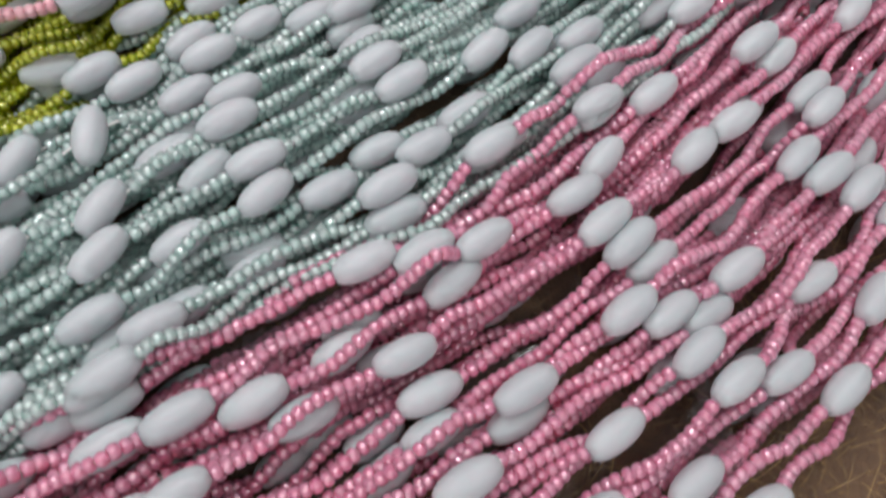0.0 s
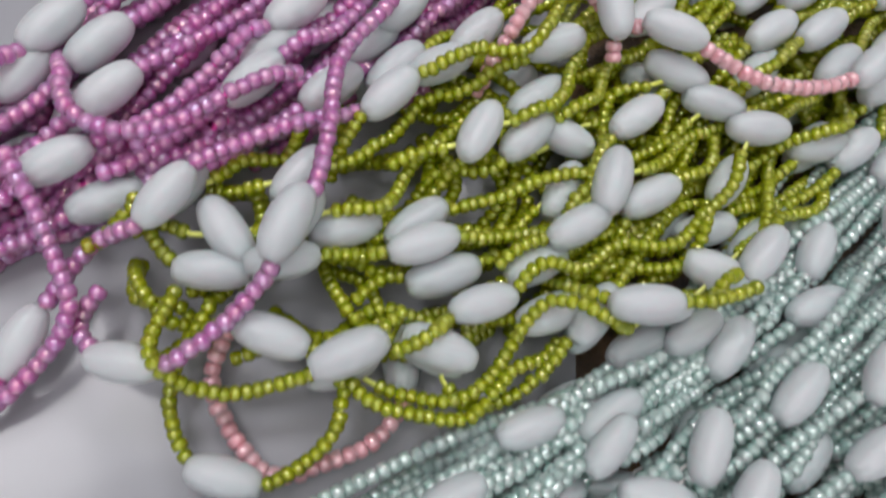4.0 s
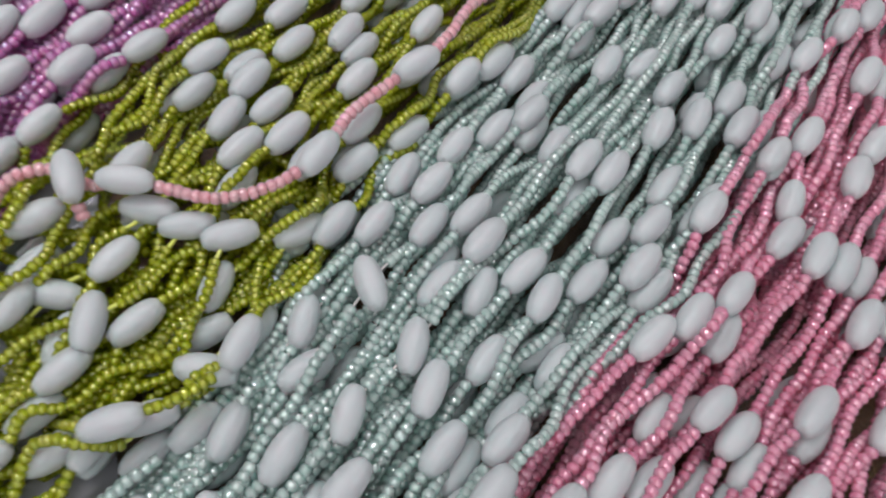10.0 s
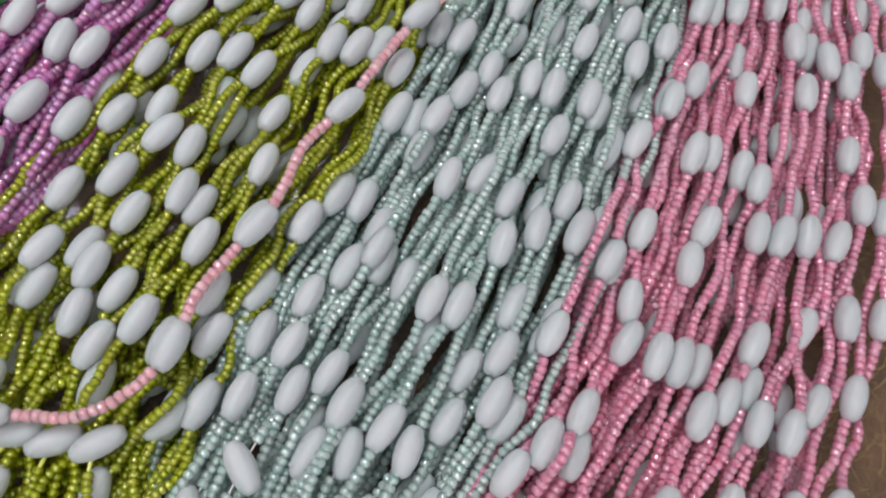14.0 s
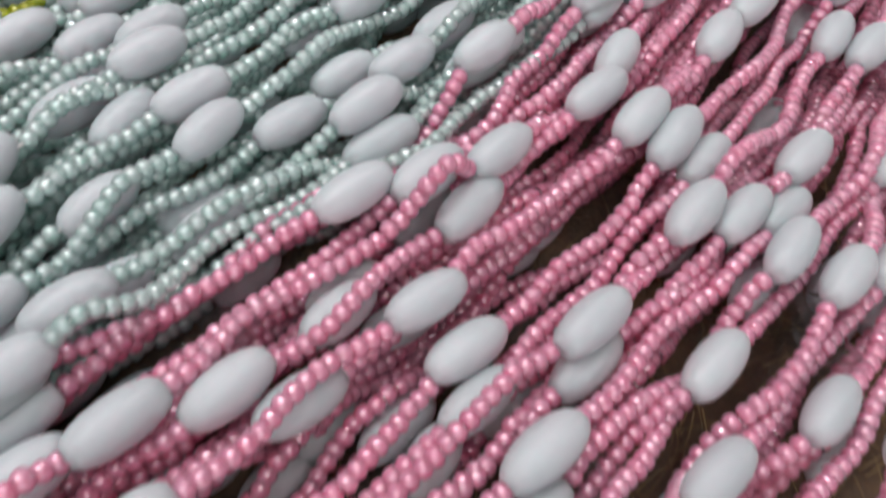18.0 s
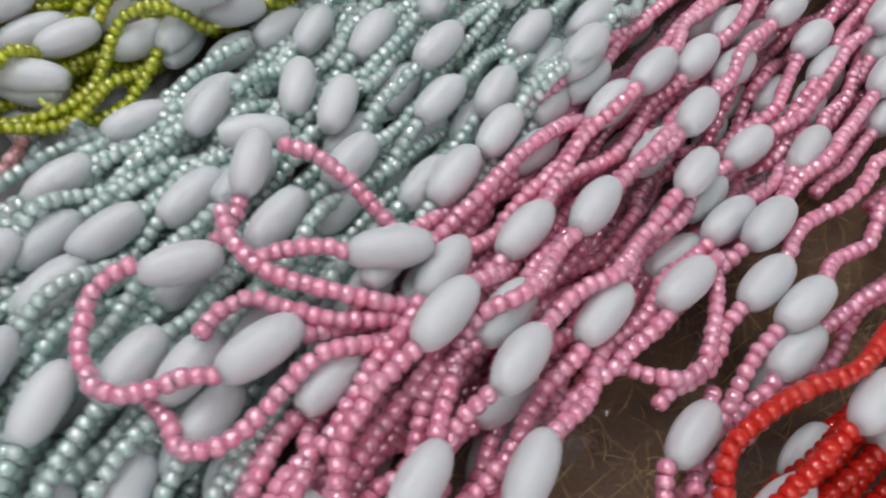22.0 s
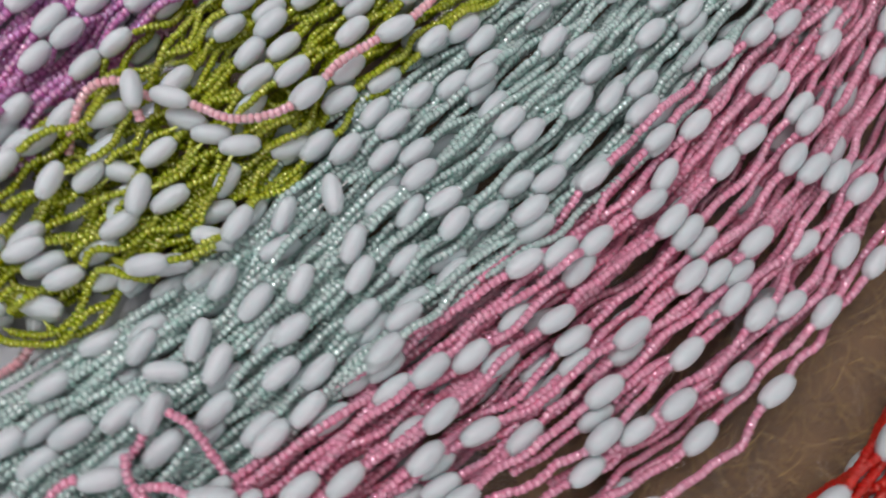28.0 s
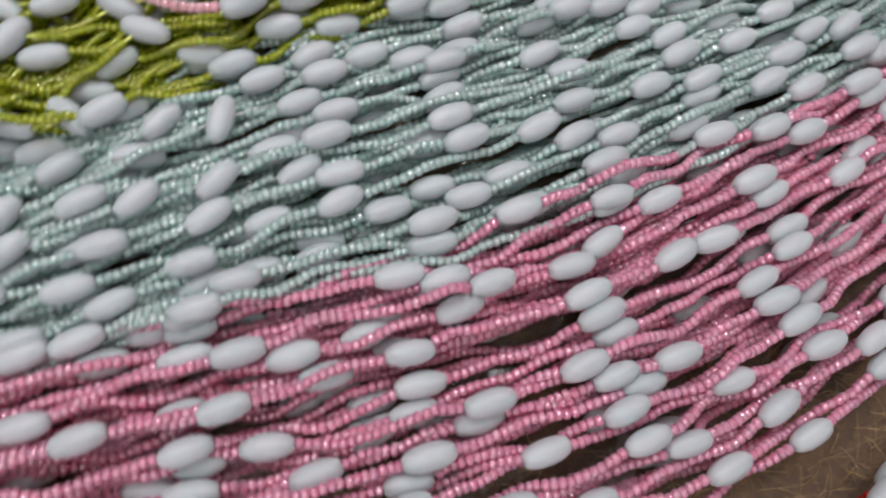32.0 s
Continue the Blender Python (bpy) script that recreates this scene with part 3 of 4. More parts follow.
def hank_strand(hank, keys, seed, low=False):
    """A strand that lies along its hank: keys are (way along, way across, height) of its ovals; it runs on at both ends, deeper in the hank."""
    rng = random.Random(seed)
    mat, sway, label, group = HANKS[hank][2:]
    length = hank_length(hank, keys[0][1])
    step = PITCH / length
    rows = list(keys)
    deep = max(0.0035, rows[0][2] - (0.0028 if hank == "pink" and rows[0][1] > 0.8 else rng.uniform(0.003, 0.006)))
    while rows[0][0] - step > -0.02:
        rows.insert(0, (rows[0][0] - step * rng.uniform(0.94, 1.06), min(0.97, max(0.03, rows[0][1] + rng.gauss(0, 0.02))), deep))
    while rows[-1][0] + step < (0.80 if hank == "green" else 1.0):
        rows.append((rows[-1][0] + step * rng.uniform(0.94, 1.06), min(0.97, max(0.03, rows[-1][1] + rng.gauss(0, 0.02))), deep))
    known = {k[0] for k in keys}
    if hank == "pink":
        # between the outermost strands and the thick part of the hank the strands end in loops and leave the mat bare
        rows = [r for r in rows if r[0] in known and not low or r[0] < 0.72 or not 0.07 < r[1] < 0.46]
    if hank == "green":
        rows = [(q, u if q in known and not low else max(u, 0.30 * min(1.0, max(0.0, (q - 0.5) / 0.15))), z) for q, u, z in rows]
    carriers = [r[0] for r in rows]
    rows.insert(0, (rows[0][0] - 0.55 * step, rows[0][1], rows[0][2] - 0.001))
    rows.append((rows[-1][0] + (0.3 if hank == "green" else 0.55) * step, rows[-1][1], rows[-1][2] - 0.001))
    curve, tt = smooth_line([(u, z) for q, u, z in rows], [r[0] for r in rows], 50 * len(rows))
    pts = []
    for (u, z), q in zip(curve, tt):
        p = at_hank(hank, q, u)
        d = at_hank(hank, q + 0.02, u) - at_hank(hank, q - 0.02, u)
        d = d / (np.hypot(*d) + 1e-9)
        w = sway * (1 + (4.5 * max(0.0, q - 0.45) if hank == "green" else 3.0 * max(0.0, q - 0.66) if hank == "pink" else 0)) * (noise.noise(Vector((q * length / 0.011, seed * 7.3, 0))) + 1.3 * noise.noise(Vector((q * length / 0.024, seed * 3.1, 5))))
        free = 1.0 if low else float(np.prod([1 - math.exp(-((q - k) * length / 0.009) ** 2) for k, *_ in keys]))
        w *= free
        pts.append((p[0] - d[1] * w, p[1] + d[0] * w, max(0.0016, z + 0.9 * free * sway * noise.noise(Vector((q * length / 0.015, seed * 1.7, 9))))))
    pts = np.array(pts)
    arc = lengths(pts)
    ovals = [float(np.interp(q, tt, arc)) for q in carriers if q in known and not low or rng.random() < 0.55]
    # the thin seed beads sag below the thick ovals
    pts[:, 2] = np.maximum(0.0015, pts[:, 2] - 0.0014 * np.prod([1 - np.exp(-((arc - s) / 0.0085) ** 2) for s in ovals] + [np.ones(len(arc))], axis=0))
    ovals = [float(np.interp(s, arc, lengths(pts))) for s in ovals]
    return string_beads("bead_strand", pts, ovals, mat, None if low else SINGLE[hank], label, "bead strand", group, seed, deep=low)


def loose_strand(colour, area, points, ovals, label, seed, group="", cut=(0, 0)):
    """A loose end or loop through points in millimetres; ovals lists the places of its points that carry an oval bead."""
    k = np.array(points, float) / 1000
    d = np.r_[0, np.cumsum(np.sqrt((np.diff(k, axis=0) ** 2).sum(1)))]
    line, tt = smooth_line(k, d, max(30, int(d[-1] / 0.0005)))
    arc = np.r_[0, np.cumsum(np.sqrt((np.diff(line, axis=0) ** 2).sum(1)))]
    return string_beads("bead_strand", line, [float(np.interp(d[i], tt, arc)) for i in ovals], colour, area, label, "bead strand", group, seed, cut)


def strands(hank, first, *rows):
    for i, keys in enumerate(rows):
        hank_strand(hank, [(keys[k], keys[k + 1], keys[k + 2] / 1000) for k in range(0, len(keys), 3)], first + i)


# each strand by its oval beads: the way along the hank, the way across it, and the height in millimetres
strands("pink", 100,
        (0.127, -0.029, 9.8, 0.426, 0.020, 10.2, 0.576, -0.011, 9.3, 0.736, -0.061, 10.4),
        (0.205, 0.041, 10.1, 0.341, 0.060, 10.3, 0.490, 0.054, 10.4, 0.645, 0.057, 10.1, 0.762, 0.061, 11.0, 0.875, 0.077, 12.2),
        (0.038, 0.090, 9.6, 0.193, 0.147, 10.8, 0.336, 0.149, 11.4, 0.500, 0.172, 11.3, 0.625, 0.194, 10.9),
        (0.430, 0.139, 10.8, 0.580, 0.122, 10.1, 0.716, 0.206, 11.5, 0.846, 0.147, 12.4),
        (0.063, 0.230, 10.5, 0.227, 0.221, 11.2, 0.371, 0.226, 11.7, 0.523, 0.234, 14.0, 0.663, 0.221, 11.9),
        (0.295, 0.217, 11.2, 0.443, 0.279, 11.5, 0.580, 0.305, 11.2),
        (0.680, 0.282, 13.2, 0.829, 0.266, 13.0),
        (0.076, 0.350, 11.3, 0.217, 0.333, 12.0, 0.373, 0.336, 12.7, 0.519, 0.336, 12.9, 0.665, 0.348, 11.7),
        (0.493, 0.386, 12.2, 0.643, 0.400, 12.8, 0.786, 0.374, 13.0),
        (0.461, 0.420, 12.5, 0.598, 0.454, 11.2, 0.707, 0.443, 10.2, 0.835, 0.420, 14.1),
        (0.250, 0.415, 12.5, 0.377, 0.424, 13.2, 0.505, 0.443, 12.1, 0.778, 0.461, 11.3, 0.937, 0.470, 14.6),
        (0.076, 0.530, 12.4, 0.207, 0.487, 13.0, 0.377, 0.506, 13.0, 0.518, 0.507, 13.4),
        (0.586, 0.491, 13.0, 0.716, 0.562, 11.3, 0.856, 0.528, 14.4),
        (0.339, 0.545, 13.0, 0.482, 0.566, 13.3, 0.628, 0.532, 9.6, 0.758, 0.555, 11.1),
        (0.177, 0.598, 13.7, 0.328, 0.602, 12.9, 0.483, 0.632, 13.8, 0.611, 0.603, 10.1, 0.755, 0.602, 13.9, 0.887, 0.616, 16.8),
        (0.263, 0.666, 14.2, 0.382, 0.688, 14.0),
        (0.794, 0.714, 17.0, 0.937, 0.670, 15.9),
        (0.411, 0.703, 14.6),
        (0.323, 0.733, 14.9, 0.481, 0.705, 14.8, 0.602, 0.698, 14.2, 0.716, 0.698, 15.8, 0.858, 0.710, 16.5),
        (0.738, 0.723, 14.2),
        (0.192, 0.783, 14.9, 0.329, 0.798, 15.3, 0.474, 0.807, 14.7),
        (0.199, 0.887, 15.6, 0.444, 0.840, 14.4, 0.553, 0.794, 14.8, 0.660, 0.790, 12.7, 0.811, 0.801, 16.3),
        (0.525, 0.838, 14.8, 0.684, 0.845, 15.3, 0.865, 0.808, 17.8),
        (0.267, 0.867, 15.4, 0.392, 0.885, 15.2, 0.548, 0.886, 15.6, 0.710, 0.877, 13.9, 0.836, 0.886, 17.3),
        (0.291, 0.932, 15.9, 0.420, 0.953, 16.1, 0.570, 0.932, 16.0, 0.694, 0.961, 14.5),
        (0.206, 0.947, 16.0, 0.475, 1.030, 15.9),
        (0.688, 0.992, 15.3, 0.831, 1.003, 16.7))
strands("mint", 200,
        (0.289, -0.065, 15.3, 0.419, -0.062, 15.9, 0.710, -0.008, 12.9),
        (0.239, 0.033, 15.2, 0.394, 0.020, 13.7, 0.534, 0.025, 13.8, 0.684, -0.005, 15.9),
        (0.165, 0.030, 14.3, 0.326, 0.000, 15.0, 0.476, 0.043, 15.0, 0.654, 0.060, 14.9, 0.779, 0.033, 15.1),
        (0.697, 0.053, 12.5),
        (0.183, 0.083, 15.5, 0.334, 0.086, 14.8, 0.465, 0.044, 15.0, 0.602, 0.081, 11.0, 0.748, 0.027, 15.4),
        (0.258, 0.123, 14.9, 0.403, 0.085, 15.0, 0.526, 0.099, 14.7, 0.672, 0.131, 10.1, 0.779, 0.111, 11.9),
        (0.226, 0.210, 13.9, 0.379, 0.167, 14.9, 0.494, 0.156, 13.9),
        (0.168, 0.206, 14.0, 0.304, 0.185, 14.1, 0.460, 0.189, 13.0),
        (0.298, 0.242, 14.4, 0.404, 0.232, 14.6, 0.543, 0.201, 13.0, 0.668, 0.207, 13.1),
        (0.508, 0.239, 13.5, 0.613, 0.275, 13.0, 0.736, 0.252, 14.7, 0.899, 0.210, 13.1),
        (0.165, 0.450, 11.6, 0.289, 0.397, 13.0, 0.418, 0.325, 13.3, 0.567, 0.266, 15.2, 0.721, 0.138, 13.7),
        (0.191, 0.266, 13.6, 0.329, 0.311, 13.7, 0.468, 0.369, 14.5, 0.642, 0.356, 15.1, 0.784, 0.313, 12.0, 0.907, 0.314, 13.3),
        (0.127, 0.330, 12.4, 0.246, 0.354, 13.7, 0.383, 0.374, 13.4, 0.555, 0.377, 15.0, 0.705, 0.381, 15.8, 0.827, 0.318, 13.2),
        (0.199, 0.417, 13.2, 0.489, 0.418, 12.6),
        (0.575, 0.443, 13.2),
        (0.283, 0.498, 12.6, 0.468, 0.462, 15.9, 0.623, 0.489, 15.0, 0.755, 0.487, 12.7),
        (0.368, 0.506, 12.7, 0.545, 0.543, 15.3, 0.671, 0.516, 15.9, 0.811, 0.494, 11.9, 0.931, 0.415, 12.6),
        (0.177, 0.550, 10.9, 0.300, 0.591, 11.9, 0.456, 0.579, 11.9, 0.579, 0.562, 11.6, 0.826, 0.573, 11.6, 0.928, 0.570, 11.6),
        (0.127, 0.650, 10.3, 0.276, 0.678, 11.3, 0.443, 0.691, 9.8, 0.563, 0.625, 11.1, 0.700, 0.613, 12.7, 0.858, 0.637, 10.5),
        (0.375, 0.623, 12.2, 0.527, 0.645, 12.9, 0.781, 0.623, 11.1, 0.926, 0.709, 10.7),
        (0.300, 0.735, 11.2, 0.435, 0.728, 10.6, 0.595, 0.743, 14.0, 0.747, 0.656, 12.0, 0.889, 0.623, 9.4),
        (0.420, 0.760, 11.0, 0.542, 0.734, 11.7, 0.653, 0.739, 10.8, 0.775, 0.807, 9.6, 0.893, 0.771, 10.3),
        (0.211, 0.696, 10.8, 0.352, 0.787, 10.2, 0.514, 0.821, 12.2, 0.698, 0.823, 8.7, 0.870, 0.740, 10.3),
        (0.177, 0.770, 9.5, 0.324, 0.784, 10.7, 0.451, 0.794, 10.2),
        (0.326, 0.866, 9.7, 0.478, 0.858, 10.4, 0.627, 0.853, 9.4, 0.762, 0.871, 9.4, 0.927, 0.848, 9.8),
        (0.248, 0.858, 9.7, 0.399, 0.882, 9.8, 0.552, 0.887, 10.4, 0.702, 0.923, 8.1, 0.841, 0.881, 8.5, 0.962, 0.890, 8.7),
        (0.165, 0.910, 8.6, 0.325, 0.945, 9.2, 0.509, 0.937, 8.9, 0.613, 0.916, 8.3),
        (0.480, 1.019, 9.1, 0.640, 0.986, 8.8, 0.791, 0.954, 7.5, 0.911, 0.953, 9.1),
        (0.244, 0.961, 9.1, 0.400, 0.970, 10.0, 0.570, 1.076, 8.7),
        (0.424, 1.017, 8.8, 0.557, 1.000, 8.2, 0.724, 0.994, 8.8))
strands("green", 300,
        (0.706, -0.041, 12.3),
        (0.730, 0.001, 12.3),
        (0.190, 0.090, 11.5, 0.315, 0.024, 12.3, 0.465, -0.001, 12.6, 0.609, -0.009, 9.5, 0.771, 0.026, 10.9, 0.937, -0.016, 9.1),
        (0.628, 0.069, 9.7, 0.802, 0.076, 9.3, 0.971, -0.018, 12.3),
        (0.258, 0.056, 12.3, 0.566, 0.080, 11.4, 0.715, 0.104, 9.4, 0.887, 0.101, 10.0),
        (0.541, 0.164, 12.5, 0.691, 0.167, 9.4, 0.820, 0.141, 9.8),
        (0.299, 0.156, 12.3, 0.480, 0.174, 12.3, 0.663, 0.224, 13.6, 0.853, 0.217, 11.9),
        (0.312, 0.225, 12.3),
        (0.270, 0.333, 12.3, 0.437, 0.276, 12.3, 0.586, 0.215, 12.3, 0.741, 0.273, 12.3),
        (0.816, 0.274, 11.6, 0.983, 0.360, 12.3),
        (0.317, 0.326, 12.3, 0.512, 0.308, 12.3, 0.677, 0.361, 13.1, 0.864, 0.334, 10.5),
        (0.394, 0.357, 12.3, 0.582, 0.336, 13.3, 0.761, 0.362, 13.5),
        (0.342, 0.370, 11.5, 0.487, 0.400, 12.3, 0.633, 0.353, 12.3, 0.789, 0.310, 12.3),
        (0.612, 0.425, 12.3, 0.780, 0.422, 10.1, 0.944, 0.432, 12.3),
        (0.571, 0.470, 12.5, 0.725, 0.466, 13.7, 0.870, 0.423, 12.8),
        (0.215, 0.510, 11.5, 0.363, 0.519, 12.3, 0.485, 0.476, 12.3, 0.687, 0.497, 13.8, 0.866, 0.505, 12.3),
        (0.291, 0.510, 11.5, 0.448, 0.565, 12.3, 0.600, 0.558, 12.5, 0.766, 0.549, 12.3, 0.904, 0.551, 12.3),
        (0.566, 0.598, 12.5, 0.789, 0.591, 12.3, 0.965, 0.597, 12.3),
        (0.355, 0.645, 12.3, 0.517, 0.603, 12.3),
        (0.556, 0.679, 12.3, 0.765, 0.681, 10.3, 0.929, 0.596, 13.1),
        (0.228, 0.710, 11.5, 0.366, 0.754, 12.3, 0.495, 0.736, 12.3, 0.673, 0.689, 12.3, 0.818, 0.646, 15.9),
        (0.278, 0.630, 12.3, 0.449, 0.678, 12.3, 0.572, 0.798, 12.3, 0.744, 0.776, 13.3, 0.915, 0.779, 12.3),
        (0.253, 0.830, 11.5, 0.426, 0.762, 12.3, 0.598, 0.744, 12.3),
        (0.302, 0.834, 12.3, 0.449, 0.885, 12.3, 0.814, 0.890, 12.5, 0.979, 0.897, 12.3),
        (0.390, 0.911, 12.3, 0.524, 0.874, 12.3, 0.851, 0.876, 14.9),
        (0.781, 0.930, 12.3),
        (0.329, 0.950, 11.5, 0.697, 1.048, 12.3, 0.835, 0.970, 11.5))
strands("magenta", 400,
        (0.593, 0.016, 12.3, 0.722, 0.090, 11.5, 0.873, 0.030, 11.5),
        (0.466, 0.030, 12.3, 0.620, 0.070, 11.5, 0.823, 0.130, 11.5),
        (0.620, 0.190, 11.5, 0.797, 0.150, 11.5),
        (0.380, 0.198, 12.3),
        (0.253, 0.290, 11.5, 0.437, 0.288, 12.3, 0.570, 0.310, 11.5, 0.722, 0.350, 11.5, 0.886, 0.230, 12.3),
        (0.366, 0.356, 12.3, 0.495, 0.273, 12.3, 0.684, 0.330, 11.5, 0.854, 0.321, 12.3),
        (0.293, 0.363, 12.3, 0.469, 0.408, 12.3, 0.633, 0.390, 11.5, 0.823, 0.378, 12.3, 0.976, 0.410, 12.3),
        (0.305, 0.505, 12.3, 0.519, 0.450, 11.5, 0.671, 0.470, 11.5),
        (0.416, 0.539, 12.3, 0.557, 0.530, 11.5, 0.916, 0.569, 12.3),
        (0.424, 0.591, 12.3, 0.570, 0.650, 11.5),
        (0.324, 0.642, 12.3),
        (0.266, 0.690, 11.5, 0.456, 0.710, 11.5, 0.646, 0.690, 11.5, 0.883, 0.752, 12.3),
        (0.325, 0.829, 12.3, 0.494, 0.810, 11.5, 0.620, 0.790, 11.5),
        (0.380, 0.830, 11.5, 0.532, 0.790, 11.5, 0.912, 0.869, 12.3),
        (0.253, 0.950, 11.5, 0.443, 0.910, 11.5),
        (0.367, 1.050, 11.5, 0.544, 0.970, 11.5, 0.881, 0.907, 12.3),
        (0.316, 0.990, 11.5, 0.494, 1.030, 11.5),
        (0.443, 1.050, 11.5))


# strands deeper in each hank
for hank, count, top in (("pink", 26, 9.0), ("mint", 38, 9.5), ("green", 14, 6.5), ("magenta", 20, 8.0)):
    rng = random.Random(len(hank) * 31)
    for i in range(count):
        across = ((i + 0.5) / count) ** (0.6 if hank == "pink" else 1.0)
        hank_strand(hank, [(rng.uniform(0.05, 0.15), across, rng.uniform(2.5, top) / 1000)], 700 + 40 * len(hank) + i, low=True)
for i in range(24):
    hank_strand("red", [(0.05 + 0.13 * ((i * 0.37) % 1), 1.0 - (i + 0.3) / 25, 0.004 + 0.009 * ((i * 0.61) % 1))], 950 + i)
# red strands whose white ovals lie on the hank's open edge
for i, (along, across) in enumerate(((0.772, 0.96), (0.798, 0.66), (0.845, 0.97))):
    hank_strand("red", [(along, across, 0.0145)], 980 + i)

PB, GB, MB = SINGLE["pink"], SINGLE["green"], SINGLE["magenta"]
# ropes of green strands in the knotted part of the hank: how many strands, and the way each rope takes
ROPES = [
    (4, [(-125, 79), (-117, 81), (-111, 80), (-105, 77), (-97, 76), (-96, 67)]),
    (3, [(-130, 60), (-124, 59), (-119, 61), (-117, 66), (-119, 73)]),
    (4, [(-114, 54), (-109, 58), (-104, 63), (-109, 71), (-112, 77)]),
    (4, [(-101, 51), (-95, 56), (-89, 61), (-82, 66), (-71, 69), (-61, 77)]),
    (4, [(-139, 45), (-132, 42), (-125, 43), (-116, 45), (-109, 47)]),
    (2, [(-132, 52), (-128, 47), (-124, 39)]),
    (2, [(-157, 50), (-154, 46), (-150, 43), (-146, 40)]),
    (2, [(-97, 86), (-90, 85), (-86, 81), (-81, 77)]),
    (3, [(-94, 72), (-85, 73), (-76, 74)]),
    (3, [(-107, 47), (-100, 49), (-94, 55), (-85, 57)]),
    (3, [(-80, 93), (-70, 96), (-62, 92), (-55, 83)]),
    (2, [(-131, 66), (-123, 70), (-117, 75)]),
    (2, [(-149, 61), (-142, 59), (-140, 55), (-146, 51)]),
]
for r, (count, way) in enumerate(ROPES):
    for i in range(count):
        rng = random.Random(820 + 10 * r + i)
        knots = []
        for k, (x, y) in enumerate(way):
            a, b = way[max(k - 1, 0)], way[min(k + 1, len(way) - 1)]
            d = math.hypot(b[0] - a[0], b[1] - a[1])
            w = 1.8 * (i - (count - 1) / 2) + rng.gauss(0, 1.5)
            end = 4 if k in (0, len(way) - 1) else 0
            knots.append((x - (b[1] - a[1]) / d * w, y + (b[0] - a[0]) / d * w, 8.0 - end - 1.2 * (i % 2) + rng.gauss(0, 0.7)))
        loose_strand(GREEN, GB if i == 0 else None, knots, (), "olive green glass seed bead strand knotted with white ovals", 840 + 10 * r + i, "green hank")

# the salmon pink strand that lies loose across the green hank
loose_strand(SALMON, (-0.12, 0.05, 0.07, 0.16), [(-113, 78, 9), (-109, 85.5, 15), (-105.5, 91, 17), (-98, 93, 17), (-93, 90, 15), (-85.5, 87, 19), (-79.9, 85, 18), (-72.6, 81.3, 18),
             (-63.2, 81.2, 18), (-57.8, 83.1, 18), (-52.6, 86.6, 18), (-45, 94.3, 18), (-36.4, 99.6, 18), (-30.6, 103, 18), (-23.5, 108, 18), (-16.3, 115.5, 18), (-10.6, 118.5, 18),
             (-4.7, 121.4, 18), (1.5, 125.6, 18), (9.9, 131, 18), (19, 136.4, 18), (26, 139, 18), (33.1, 143.6, 18), (40, 150, 18), (50, 160, 12)], (5, 10, 13, 17, 20),
             "salmon pink seed bead strand lying loose across green strands", 501)
loose_strand(SALMON, None, [(-96, 96, 15), (-94.6, 89.5, 19), (-93.6, 83, 15)], (1,), "white oval bead of the loose salmon strand", 502)
# loose pink ends curling over the mint hank
LOOSE_PINK = "loose pink seed bead end curling over mint strands"
loose_strand(PINK, PB, [(-85.8, 13.3, 19), (-81.6, 10.6, 18.5), (-78.3, 6.1, 18), (-75.3, 1, 17), (-72.1, -3.3, 16), (-65.4, -0.5, 16), (-57.3, 5, 16), (-46.8, 10.8, 15), (-36, 17, 10)], (), LOOSE_PINK, 511)
loose_strand(PINK, PB, [(-94.4, 5.2, 19), (-93.8, 0.5, 18.5), (-90.7, -4.3, 18), (-85.5, -7.5, 17.5), (-80.8, -9.9, 17), (-70, -12, 13), (-58, -8, 9)], (), LOOSE_PINK, 512)
loose_strand(PINK, PB, [(-93.1, -2.9, 18), (-88.4, -2.1, 18), (-84.5, -2.7, 18), (-80.3, -4.9, 18), (-76.2, -5.4, 18), (-69, -4, 15), (-60, 2, 11)], (4,), LOOSE_PINK, 513)
loose_strand(PINK, PB, [(-89.7, 13.3, 15), (-93, 7, 14), (-100, 0.3, 16), (-105.4, 0.8, 17), (-109.2, -1.2, 17), (-111.2, -5.1, 16.5), (-111.5, -9.9, 16), (-109.5, -13.7, 16), (-105.1, -14.9, 16.5), (-101.6, -14.5, 17),
                        (-98.2, -15.1, 17), (-93, -13.2, 17), (-86, -12, 15), (-76, -11, 11)], (0, 2, 11), LOOSE_PINK, 514, cut=(0.0065, 0))
loose_strand(PINK, PB, [(-99.3, -10.4, 17), (-97.8, -8.6, 17), (-93.8, -6.7, 17), (-89.7, -8.5, 16.5), (-84.5, -11.4, 16), (-78.7, -12.1, 15), (-68, -14, 11)], (), LOOSE_PINK, 515)
loose_strand(PINK, PB, [(-106, -14, 14), (-103.9, -18, 15), (-103.2, -21.3, 15), (-99.9, -22.2, 15), (-96.3, -21.1, 15), (-91.6, -18.1, 15), (-87.4, -15.9, 15), (-82.1, -15.2, 14), (-70, -14, 9)], (), LOOSE_PINK, 516)
loose_strand(PINK, PB, [(-56, -19, 8), (-51.1, -24.3, 11), (-48.6, -26.8, 12), (-44.3, -27.6, 12), (-40.9, -25.5, 12), (-37.9, -21.5, 12), (-35, -17.2, 12), (-32.1, -12.5, 11), (-26, -5, 7)], (), LOOSE_PINK, 517)
loose_strand(PINK, PB, [(-40, -29, 8), (-46.5, -33.8, 10), (-51, -36, 10), (-53, -40, 9), (-52, -46, 7), (-55, -54, 5)], (1,), "loose pink seed bead end beside red strands", 518)
